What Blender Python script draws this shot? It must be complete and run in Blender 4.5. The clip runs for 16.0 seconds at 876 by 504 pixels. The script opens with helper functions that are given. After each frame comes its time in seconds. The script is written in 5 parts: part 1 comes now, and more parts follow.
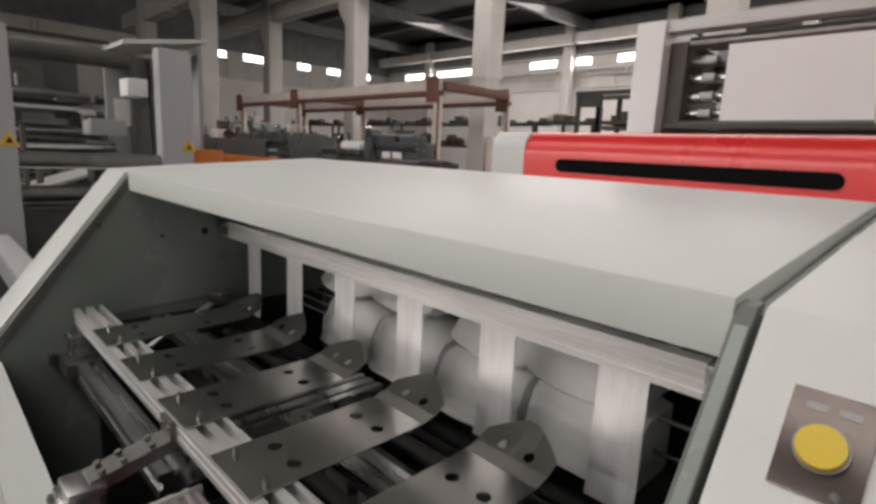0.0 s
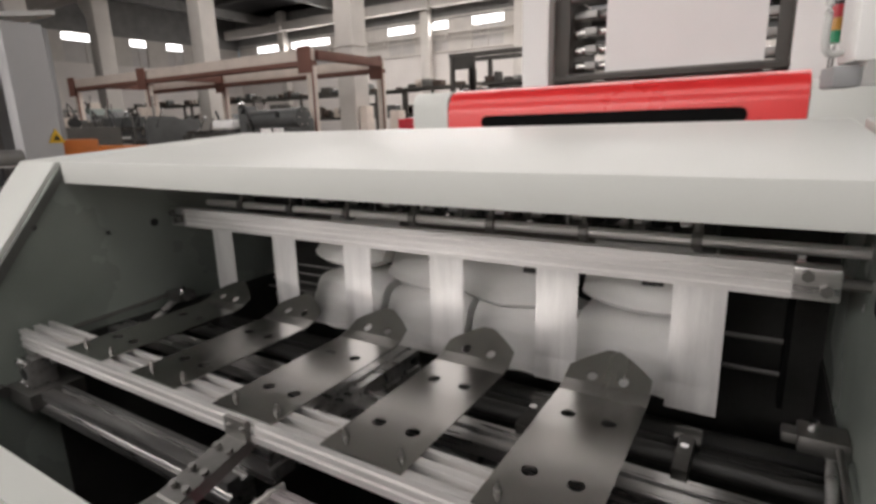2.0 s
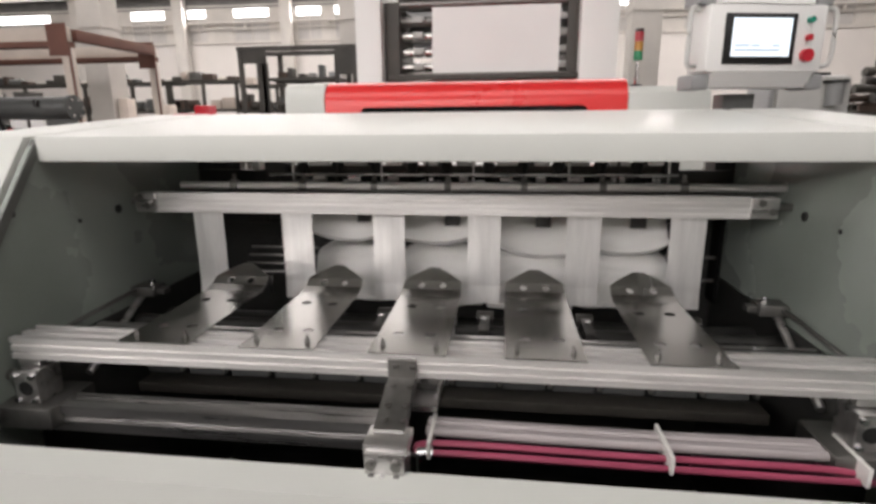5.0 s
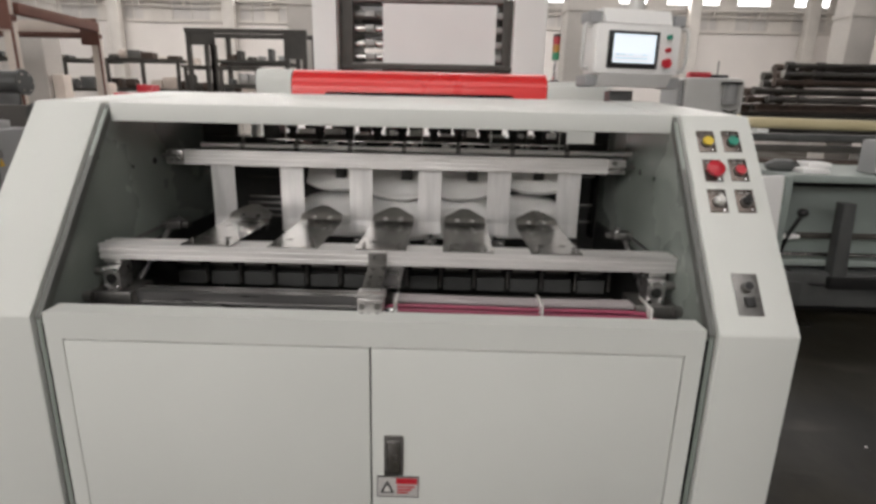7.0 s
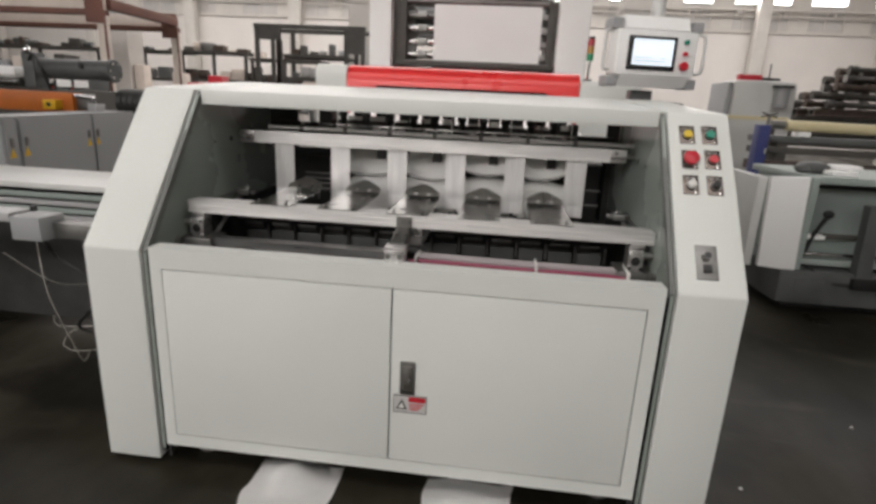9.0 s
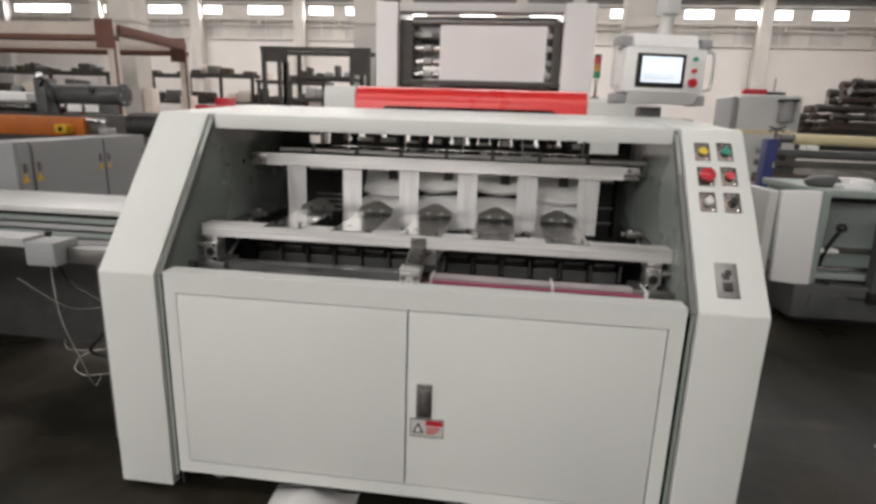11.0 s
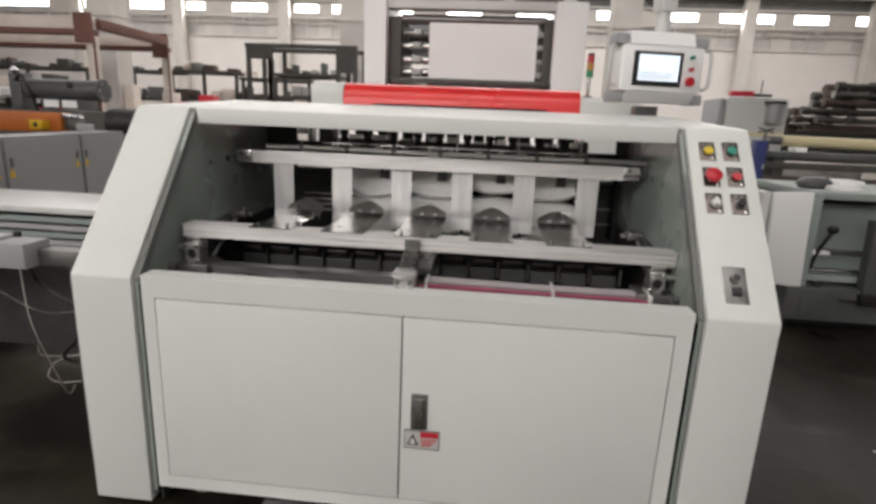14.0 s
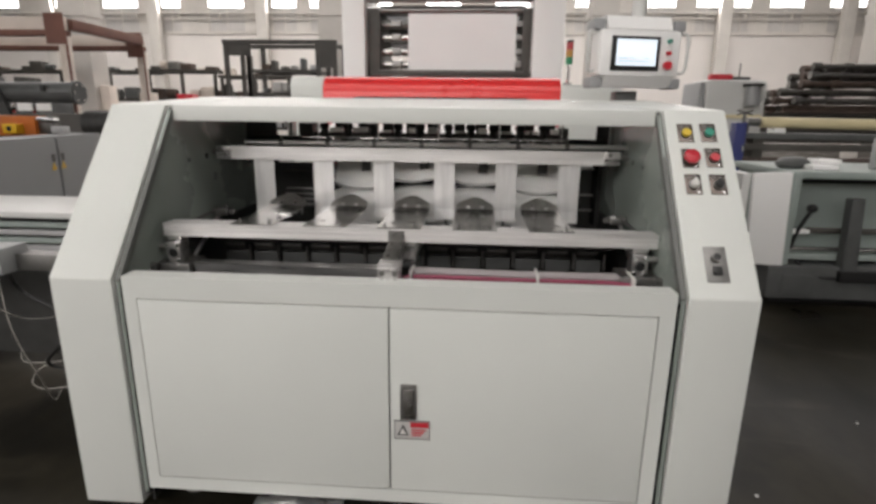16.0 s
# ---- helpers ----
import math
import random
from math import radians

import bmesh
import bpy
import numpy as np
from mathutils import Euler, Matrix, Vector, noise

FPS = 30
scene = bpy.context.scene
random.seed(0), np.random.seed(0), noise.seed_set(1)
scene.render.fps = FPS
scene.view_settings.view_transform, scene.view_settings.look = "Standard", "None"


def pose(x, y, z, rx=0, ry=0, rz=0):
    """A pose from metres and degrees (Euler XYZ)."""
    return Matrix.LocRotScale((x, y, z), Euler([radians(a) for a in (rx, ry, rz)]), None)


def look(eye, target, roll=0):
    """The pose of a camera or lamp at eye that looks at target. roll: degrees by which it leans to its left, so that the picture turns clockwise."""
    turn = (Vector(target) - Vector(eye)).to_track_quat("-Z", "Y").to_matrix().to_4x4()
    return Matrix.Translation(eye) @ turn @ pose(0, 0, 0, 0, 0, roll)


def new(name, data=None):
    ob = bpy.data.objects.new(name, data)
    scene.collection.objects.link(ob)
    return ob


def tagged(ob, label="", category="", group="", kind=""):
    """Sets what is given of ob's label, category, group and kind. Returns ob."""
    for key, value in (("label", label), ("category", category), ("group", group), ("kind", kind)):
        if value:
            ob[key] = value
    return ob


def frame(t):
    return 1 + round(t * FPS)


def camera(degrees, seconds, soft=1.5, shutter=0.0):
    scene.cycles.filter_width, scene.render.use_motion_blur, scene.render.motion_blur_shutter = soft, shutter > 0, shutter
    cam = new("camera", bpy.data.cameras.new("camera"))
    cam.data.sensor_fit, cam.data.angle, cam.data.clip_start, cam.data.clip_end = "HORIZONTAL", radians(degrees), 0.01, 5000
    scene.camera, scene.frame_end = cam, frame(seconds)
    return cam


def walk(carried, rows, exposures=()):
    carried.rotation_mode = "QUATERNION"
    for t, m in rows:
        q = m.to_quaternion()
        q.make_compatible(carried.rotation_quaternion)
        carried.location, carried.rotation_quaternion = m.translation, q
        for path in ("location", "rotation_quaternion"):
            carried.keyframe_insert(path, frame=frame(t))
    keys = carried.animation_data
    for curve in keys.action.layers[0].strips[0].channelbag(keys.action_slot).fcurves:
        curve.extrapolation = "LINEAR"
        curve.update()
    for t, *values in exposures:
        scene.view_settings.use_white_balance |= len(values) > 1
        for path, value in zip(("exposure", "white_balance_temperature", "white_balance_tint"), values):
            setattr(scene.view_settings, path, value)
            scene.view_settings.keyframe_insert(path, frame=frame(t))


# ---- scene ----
cam = camera(78.8, 16.0, soft=3.2)
PATH = [
    (0, (0.939, -0.072, 1.411), (-0.453, 1.316, 1.043), 2.8),
    (0.5, (0.918, -0.178, 1.404), (-0.339, 1.321, 0.987), 0.8),
    (1, (0.872, -0.225, 1.387), (-0.285, 1.341, 0.93), 0.4),
    (1.5, (0.751, -0.249, 1.381), (-0.34, 1.361, 0.918), -1.4),
    (2, (0.677, -0.268, 1.374), (-0.345, 1.387, 0.907), -1.7),
    (2.5, (0.599, -0.332, 1.368), (-0.332, 1.374, 0.899), -0.9),
    (3, (0.536, -0.408, 1.368), (-0.308, 1.342, 0.894), -0.6),
    (3.5, (0.482, -0.489, 1.354), (-0.202, 1.335, 0.899), 0.5),
    (4, (0.419, -0.515, 1.34), (-0.143, 1.349, 0.884), 1.2),
    (4.5, (0.258, -0.528, 1.324), (-0.234, 1.356, 0.865), -0.6),
    (5, (0.156, -0.646, 1.334), (-0.078, 1.282, 0.856), -0.5),
    (5.2, (0.088, -0.761, 1.34), (0.022, 1.178, 0.857), 0.5),
    (7.3, (0.179, -1.289, 1.305), (0.156, 0.643, 0.79), 1.3),
    (7.5, (0.182, -1.355, 1.304), (0.156, 0.577, 0.789), 1.3),
    (8, (0.216, -1.439, 1.297), (0.185, 0.493, 0.781), 1.9),
    (8.5, (0.292, -1.508, 1.289), (0.142, 0.416, 0.763), 2.8),
    (9, (0.294, -1.543, 1.296), (0.09, 0.375, 0.764), 2.8),
    (9.5, (0.277, -1.549, 1.304), (0.048, 0.373, 0.8), 2.3),
    (12, (0.251, -1.506, 1.304), (0.031, 0.427, 0.837), 1.7),
    (12.5, (0.241, -1.492, 1.302), (0.034, 0.442, 0.837), 1.9),
    (13, (0.234, -1.483, 1.3), (0.039, 0.452, 0.831), 2.0),
    (13.5, (0.22, -1.468, 1.295), (0.032, 0.467, 0.827), 2.3),
    (14, (0.219, -1.454, 1.291), (0.045, 0.482, 0.822), 2.4),
    (14.5, (0.223, -1.451, 1.289), (0.062, 0.486, 0.817), 2.3),
    (15, (0.226, -1.45, 1.286), (0.075, 0.487, 0.81), 1.7),
    (15.5, (0.23, -1.45, 1.283), (0.102, 0.484, 0.792), 1.4),
    (16, (0.232, -1.455, 1.282), (0.104, 0.479, 0.789), 0.7),
]
walk(cam, [(t, look(eye, target, roll)) for t, eye, target, roll in PATH],
     exposures=[(0, -0.2, 6600, 14), (1, -0.22, 6600, 14), (2, -0.01, 6600, 14), (4, 0.13, 6600, 14), (5.2, 0.2, 6600, 14), (7.4, -0.14, 6550, 12), (8.2, -0.02, 6550, 12), (16, 0.0, 6550, 12)])

# ---- world, sun and large lights ----
world = bpy.data.worlds.new("world")
scene.world = world
world.use_nodes = True
wn = world.node_tree.nodes
sky = wn.new("ShaderNodeTexSky")
sky.sky_type, sky.sun_disc = "NISHITA", False
sky.sun_elevation, sky.sun_rotation = radians(42), radians(200)
world.node_tree.links.new(sky.outputs[0], wn["Background"].inputs[0])
wn["Background"].inputs[1].default_value = 0.1
scene.view_settings.exposure = 0.0


def area(name, m, sx, sy, power, color=(1, 1, 1)):
    d = bpy.data.lights.new(name, "AREA")
    d.shape, d.size, d.size_y, d.energy, d.color = "RECTANGLE", sx, sy, power, color
    ob = new(name, d)
    ob.matrix_world = m
    return ob


# daylight through the long window band behind the camera, fill lamps added under the roof, and the windows ahead
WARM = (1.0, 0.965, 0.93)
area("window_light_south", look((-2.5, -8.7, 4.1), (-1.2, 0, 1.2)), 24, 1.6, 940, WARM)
area("roof_light", look((-1.2, -2.6, 7.7), (-0.8, -0.4, 0)), 14, 3.2, 430, WARM)
area("roof_light", look((-1.5, 9.6, 7.7), (-1.5, 9.6, 0)), 24, 4.5, 1150, WARM)
area("roof_light", look((-3, 18.5, 7.7), (-3, 19.5, 0)), 36, 4.5, 2700, WARM)
area("window_light_north", look((-6, 24.6, 6.2), (-6, 0, 1.5)), 40, 0.6, 800, WARM)


# ---- materials ----
def mat(name, color, rough=0.5, metal=0.0, var=0.12, scale=6.0, bump=0.05, fine=90.0, coat=0.0, stretch=(1, 1, 1),
        rvar=0.12, emit=0.0, emit_color=None, island=0.0, spec=0.5):
    m = bpy.data.materials.new(name)
    m.use_nodes = True
    n, l = m.node_tree.nodes, m.node_tree.links
    b = n["Principled BSDF"]
    tc = n.new("ShaderNodeTexCoord")
    mp = n.new("ShaderNodeMapping")
    mp.inputs["Scale"].default_value = stretch
    l.new(tc.outputs["Object"], mp.inputs[0])
    big = n.new("ShaderNodeTexNoise")
    big.inputs["Scale"].default_value, big.inputs["Detail"].default_value = scale, 5
    small = n.new("ShaderNodeTexNoise")
    small.inputs["Scale"].default_value, small.inputs["Detail"].default_value = fine, 3
    for t in (big, small):
        l.new(mp.outputs[0], t.inputs[0])
    mix = n.new("ShaderNodeMath")
    mix.operation = "MULTIPLY_ADD"
    mix.inputs[1].default_value = 0.35
    l.new(small.outputs[0], mix.inputs[0])
    l.new(big.outputs[0], mix.inputs[2])
    ramp = n.new("ShaderNodeValToRGB")
    c = Vector(color)
    ramp.color_ramp.elements[0].position, ramp.color_ramp.elements[1].position = 0.4, 0.95
    ramp.color_ramp.elements[0].color = (*(c * (1 - var)), 1)
    ramp.color_ramp.elements[1].color = (*[min(1, v * (1 + var)) for v in c], 1)
    l.new(mix.outputs[0], ramp.inputs[0])
    out = ramp.outputs[0]
    if island:
        info = n.new("ShaderNodeObjectInfo")
        hsv = n.new("ShaderNodeHueSaturation")
        mr = n.new("ShaderNodeMapRange")
        mr.inputs[3].default_value, mr.inputs[4].default_value = 1 - island, 1 + island
        l.new(info.outputs["Random"], mr.inputs[0])
        l.new(mr.outputs[0], hsv.inputs["Value"])
        l.new(out, hsv.inputs["Color"])
        out = hsv.outputs[0]
    l.new(out, b.inputs["Base Color"])
    rr = n.new("ShaderNodeMapRange")
    rr.inputs[1].default_value, rr.inputs[2].default_value = 0.3, 0.8
    rr.inputs[3].default_value, rr.inputs[4].default_value = max(0.02, rough - rvar * rough), min(1, rough + rvar * rough)
    l.new(big.outputs[0], rr.inputs[0])
    l.new(rr.outputs[0], b.inputs["Roughness"])
    b.inputs["Metallic"].default_value = metal
    b.inputs["Coat Weight"].default_value = coat
    b.inputs["Specular IOR Level"].default_value = spec
    b.inputs["Coat Roughness"].default_value = 0.12
    if bump:
        bp = n.new("ShaderNodeBump")
        bp.inputs["Strength"].default_value, bp.inputs["Distance"].default_value = bump, 0.002
        l.new(small.outputs[0], bp.inputs["Height"])
        l.new(bp.outputs[0], b.inputs["Normal"])
    if emit:
        b.inputs["Emission Color"].default_value = (*(emit_color or color), 1)
        b.inputs["Emission Strength"].default_value = emit
    return m


WHITE = mat("white_powder_coat", (0.675, 0.692, 0.655), 0.35, var=0.035, scale=2.2, bump=0.03, fine=420, rvar=0.12, spec=0.11)
# brighter copy of WHITE, making up for weak light on the parts behind
WHITER = mat("lifted_white_enamel", (0.85, 0.845, 0.825), 0.3, var=0.015, scale=1.4, bump=0.03, fine=420, rvar=0.03, spec=0.3)
LIGHT = mat("light_grey_coat", (0.58, 0.58, 0.56), 0.4, var=0.05, scale=3, fine=300)
SAGE = mat("grey_green_coat", (0.275, 0.31, 0.28), 0.28, var=0.15, scale=3, fine=250, rvar=0.3)
EDGE = mat("panel_edge", (0.13, 0.135, 0.125), 0.45, var=0.1)
ALU = mat("extruded_aluminium", (0.88, 0.87, 0.855), 0.46, 0.82, var=0.12, scale=8, stretch=(0.4, 6, 6), fine=160, rvar=0.25)
TABS = mat("brushed_sheet", (0.88, 0.875, 0.865), 0.42, 0.6, var=0.12, scale=9, stretch=(6, 6, 0.5), fine=120, rvar=0.2)
STEEL = mat("stainless_plate", (0.55, 0.54, 0.52), 0.25, 1.0, var=0.08, scale=6, stretch=(3, 0.7, 1), fine=160, bump=0.01, rvar=0.2)
DULL = mat("dull_steel", (0.26, 0.255, 0.245), 0.45, 1.0, var=0.2, scale=12)
CHROME = mat("chrome", (0.75, 0.75, 0.75), 0.12, 1.0, var=0.04)
# steel darkened so the belly under the guide plates looks deep in shade
SHAFT = mat("shaded_belly_steel", (0.085, 0.083, 0.078), 0.4, 0.9, var=0.3, scale=14)
ALUD = mat("grimy_aluminium", (0.56, 0.555, 0.545), 0.33, 0.95, var=0.3, scale=8, stretch=(0.5, 6, 6), fine=160, rvar=0.3)
# near-black without sheen: the shade of gaps and recesses as a colour
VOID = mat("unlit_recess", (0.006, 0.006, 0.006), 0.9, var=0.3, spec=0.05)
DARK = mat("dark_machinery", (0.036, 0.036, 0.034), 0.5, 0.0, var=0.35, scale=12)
BLACK = mat("black_plastic", (0.012, 0.012, 0.012), 0.4, var=0.2)
RED = mat("red_gloss_paint", (0.74, 0.035, 0.035), 0.3, var=0.05, scale=3, coat=0.2, fine=300)
BTN_RED = mat("red_plastic", (0.52, 0.02, 0.035), 0.3, var=0.05)
BTN_YEL = mat("yellow_plastic", (0.70, 0.50, 0.03), 0.3, var=0.05)
BTN_GRN = mat("green_plastic", (0.01, 0.25, 0.17), 0.35, var=0.05)
BTN_WHT = mat("white_plastic", (0.72, 0.71, 0.68), 0.35, var=0.05)
PLATE = mat("button_plate", (0.15, 0.125, 0.11), 0.28, 0.7, var=0.2)
PINK = mat("pink_air_hose", (0.33, 0.06, 0.11), 0.35, var=0.15)
CLEAR = mat("hose_bundle_grey", (0.33, 0.30, 0.30), 0.3, var=0.25, stretch=(1, 20, 20))
TISSUE = mat("white_tissue", (0.84, 0.835, 0.815), 0.9, var=0.03, scale=10, bump=0.25, fine=70, stretch=(1, 1.5, 1.5))
PAPER = mat("white_paper_web", (0.87, 0.865, 0.85), 0.75, var=0.02, scale=3)
FLOOR = mat("stained_concrete", (0.021, 0.0185, 0.0128), 0.45, var=0.75, scale=1.1, bump=0.35, fine=14, rvar=0.5, spec=0.18, stretch=(1, 0.6, 1))
WALLM = mat("painted_plaster", (0.70, 0.66, 0.625), 0.8, var=0.06, scale=0.8, bump=0.2, fine=30)
CONC = mat("painted_concrete", (0.56, 0.53, 0.49), 0.8, var=0.10, scale=1.5, bump=0.25, fine=25)
ROOF = mat("dark_roof_sheet", (0.06, 0.06, 0.06), 0.7, var=0.3, scale=1)
BEAM = mat("roof_steel", (0.19, 0.187, 0.182), 0.6, var=0.25, scale=2)
GLASSY = mat("dusty_pane", (0.47, 0.45, 0.43), 0.45, var=0.18, scale=1.2)
LABEL = mat("label_vinyl", (0.52, 0.51, 0.49), 0.4, var=0.06)
GREYM = mat("mid_grey_casting", (0.15, 0.155, 0.15), 0.5, var=0.2, scale=4)
GLOW = mat("daylit_pane", (0.9, 0.9, 0.92), 0.5, emit=5.0, emit_color=(1.0, 0.99, 0.99), bump=0)
BROWN = mat("red_brown_primer", (0.17, 0.075, 0.055), 0.65, var=0.25, scale=3)
CREAM = mat("cream_steel", (0.66, 0.58, 0.51), 0.6, var=0.12, scale=3)
RACKM = mat("dark_rack_steel", (0.068, 0.063, 0.055), 0.6, var=0.3, scale=4)
RUST = mat("rusty_steel", (0.085, 0.06, 0.048), 0.75, var=0.4, scale=9, bump=0.4)
GREY = mat("grey_cabinet_coat", (0.31, 0.315, 0.315), 0.5, var=0.06, scale=2)
GREYD = mat("grey_motor_coat", (0.085, 0.088, 0.086), 0.45, var=0.25, scale=5)
TEAL = mat("grey_green_machine", (0.29, 0.335, 0.31), 0.45, var=0.1, scale=3)
ORANGE = mat("orange_paint", (0.55, 0.15, 0.02), 0.5, var=0.15, scale=5)
YELLOW = mat("warning_yellow", (0.75, 0.45, 0.02), 0.5, var=0.08)
POLE = mat("pale_yellow_tube", (0.62, 0.54, 0.33), 0.5, var=0.08, scale=4)
BLUE = mat("blue_paint", (0.03, 0.04, 0.16), 0.4, var=0.1)
SCREEN = mat("lit_screen", (0.6, 0.65, 0.7), 0.2, emit=0.8, emit_color=(0.76, 0.86, 0.93), bump=0, var=0.02)
SCREEN_INK = mat("screen_ink", (0.35, 0.4, 0.45), 0.3, emit=0.5, emit_color=(0.55, 0.62, 0.7), bump=0)
LAMP_R = mat("signal_red", (0.42, 0.03, 0.04), 0.3)
LAMP_O = mat("signal_amber", (0.45, 0.22, 0.04), 0.3)
LAMP_G = mat("signal_green", (0.02, 0.22, 0.10), 0.3)
CABLE = mat("black_cable", (0.015, 0.015, 0.015), 0.5)
GREYL = mat("pale_grey_coat", (0.40, 0.40, 0.40), 0.45, var=0.06, scale=3)
STRING = mat("white_cord", (0.6, 0.58, 0.53), 0.8)


def weather_floor(m):
    """Pale dust smears and dark oil stains over the concrete, at two sizes."""
    n, l = m.node_tree.nodes, m.node_tree.links
    b = n["Principled BSDF"]
    base = b.inputs["Base Color"].links[0].from_socket
    tc = n.new("ShaderNodeTexCoord")
    for scale, stretch, lo, hi, tint, power in ((0.9, (1, 0.35, 1), 0.54, 0.72, (0.085, 0.073, 0.058), 0.6), (2.6, (0.4, 1.3, 1), 0.6, 0.74, (0.10, 0.09, 0.075), 0.4),
                                                (1.3, (1, 0.8, 1), 0.56, 0.64, (0.008, 0.0075, 0.006), 0.75)):
        mp = n.new("ShaderNodeMapping")
        mp.inputs["Scale"].default_value = stretch
        mp.inputs["Location"].default_value = (scale * 3, scale * 7, 0)
        nz = n.new("ShaderNodeTexNoise")
        nz.inputs["Scale"].default_value, nz.inputs["Detail"].default_value, nz.inputs["Distortion"].default_value = scale, 7, 0.6
        mr = n.new("ShaderNodeMapRange")
        mr.inputs[1].default_value, mr.inputs[2].default_value, mr.inputs[4].default_value = lo, hi, power
        mix = n.new("ShaderNodeMixRGB")
        mix.inputs[2].default_value = (*tint, 1)
        l.new(tc.outputs["Object"], mp.inputs[0])
        l.new(mp.outputs[0], nz.inputs[0])
        l.new(nz.outputs[0], mr.inputs[0])
        l.new(mr.outputs[0], mix.inputs[0])
        l.new(base, mix.inputs[1])
        base = mix.outputs[0]
    l.new(base, b.inputs["Base Color"])


weather_floor(FLOOR)


# ---- building helpers ----
def faces_of(verts):
    return {f for v in verts for f in v.link_faces}


def box(bm, x0, x1, y0, y1, z0, z1, bevel=0.0, m=None):
    r = bmesh.ops.create_cube(bm, size=1.0)
    vs = r["verts"]
    for v in vs:
        v.co = Vector((x0 + (v.co.x + 0.5) * (x1 - x0), y0 + (v.co.y + 0.5) * (y1 - y0), z0 + (v.co.z + 0.5) * (z1 - z0)))
        if m:
            v.co = m @ v.co
    if bevel:
        es = list({e for v in vs for e in v.link_edges})
        bmesh.ops.bevel(bm, geom=es, offset=bevel, segments=2, affect="EDGES", profile=0.6)
    return bm


def cyl(bm, a, b, r, n=16, r2=None):
    a, b = Vector(a), Vector(b)
    d = b - a
    m = Matrix.Translation((a + b) / 2) @ d.to_track_quat("Z", "Y").to_matrix().to_4x4()
    bmesh.ops.create_cone(bm, cap_ends=True, segments=n, radius1=r, radius2=r if r2 is None else r2, depth=d.length, matrix=m)
    return bm


def ball(bm, c, r, n=12, squash=(1, 1, 1)):
    bmesh.ops.create_uvsphere(bm, u_segments=n, v_segments=max(6, n // 2), radius=r,
                              matrix=Matrix.Translation(c) @ Matrix.Diagonal((*squash, 1)))
    return bm


def prism(bm, outline, lo, hi, axis="x", bevel=0.0):
    """An outline swept along an axis. outline: (y, z) for x, (x, z) for y, (x, y) for z."""
    def at(p, q, k):
        return {"x": (k, p, q), "y": (p, k, q), "z": (p, q, k)}[axis]
    lov = [bm.verts.new(at(p, q, lo)) for p, q in outline]
    hiv = [bm.verts.new(at(p, q, hi)) for p, q in outline]
    fs = [bm.faces.new(lov), bm.faces.new(hiv[::-1])]
    k = len(outline)
    for i in range(k):
        fs.append(bm.faces.new((lov[i], hiv[i], hiv[(i + 1) % k], lov[(i + 1) % k])))
    bmesh.ops.recalc_face_normals(bm, faces=fs)
    if bevel:
        es = list({e for f in fs for e in f.edges})
        bmesh.ops.bevel(bm, geom=es, offset=bevel, segments=2, affect="EDGES", profile=0.6)
    return bm


def hose(bm, pts, r, n=8):
    """A round cord through points, smoothed."""
    P = [Vector(p) for p in pts]
    fine = []
    for i in range(len(P) - 1):
        p0, p1, p2, p3 = P[max(0, i - 1)], P[i], P[i + 1], P[min(len(P) - 1, i + 2)]
        for k in range(6):
            t = k / 6
            fine.append(0.5 * (2 * p1 + (p2 - p0) * t + (2 * p0 - 5 * p1 + 4 * p2 - p3) * t * t + (3 * p1 - p0 - 3 * p2 + p3) * t ** 3))
    fine.append(P[-1])
    rings = []
    for i, p in enumerate(fine):
        d = fine[min(i + 1, len(fine) - 1)] - fine[max(0, i - 1)]
        q = d.to_track_quat("Z", "Y")
        rings.append([bm.verts.new(p + q @ Vector((r * math.cos(a), r * math.sin(a), 0))) for a in [2 * math.pi * j / n for j in range(n)]])
    for a, b in zip(rings, rings[1:]):
        for j in range(n):
            bm.faces.new((a[j], a[(j + 1) % n], b[(j + 1) % n], b[j]))
    return bm


def finish(bm, name, material, smooth=False):
    me = bpy.data.meshes.new(name)
    bmesh.ops.recalc_face_normals(bm, faces=bm.faces[:])
    bm.to_mesh(me)
    bm.free()
    me.materials.append(material)
    if smooth:
        for p in me.polygons:
            p.use_smooth = True
        me.set_sharp_from_angle(angle=radians(35))
    return me


def part(name, bm, material, parent, label="", smooth=True):
    ob = new(name, finish(bm, name, material, smooth))
    if parent:
        ob.parent = parent
        if parent.parent is None:
            ob.matrix_parent_inverse = Matrix.Translation(-parent.location)
    if label:
        tagged(ob, label)
    return ob


def thing(name, at, label, category, group="", kind=""):
    return_ob = new(name)
    return_ob.location = at
    return_ob.empty_display_size = 0.1
    return tagged(return_ob, label, category, group, kind)


def solid(name, bm, material, label, category, group="", kind="", smooth=True):
    return tagged(new(name, finish(bm, name, material, smooth)), label, category, group, kind)


def B():
    return bmesh.new()


# ---- the hall ----
X0, X1, Y0, Y1, ZR = -30.0, 18.0, -9.0, 25.0, 8.6


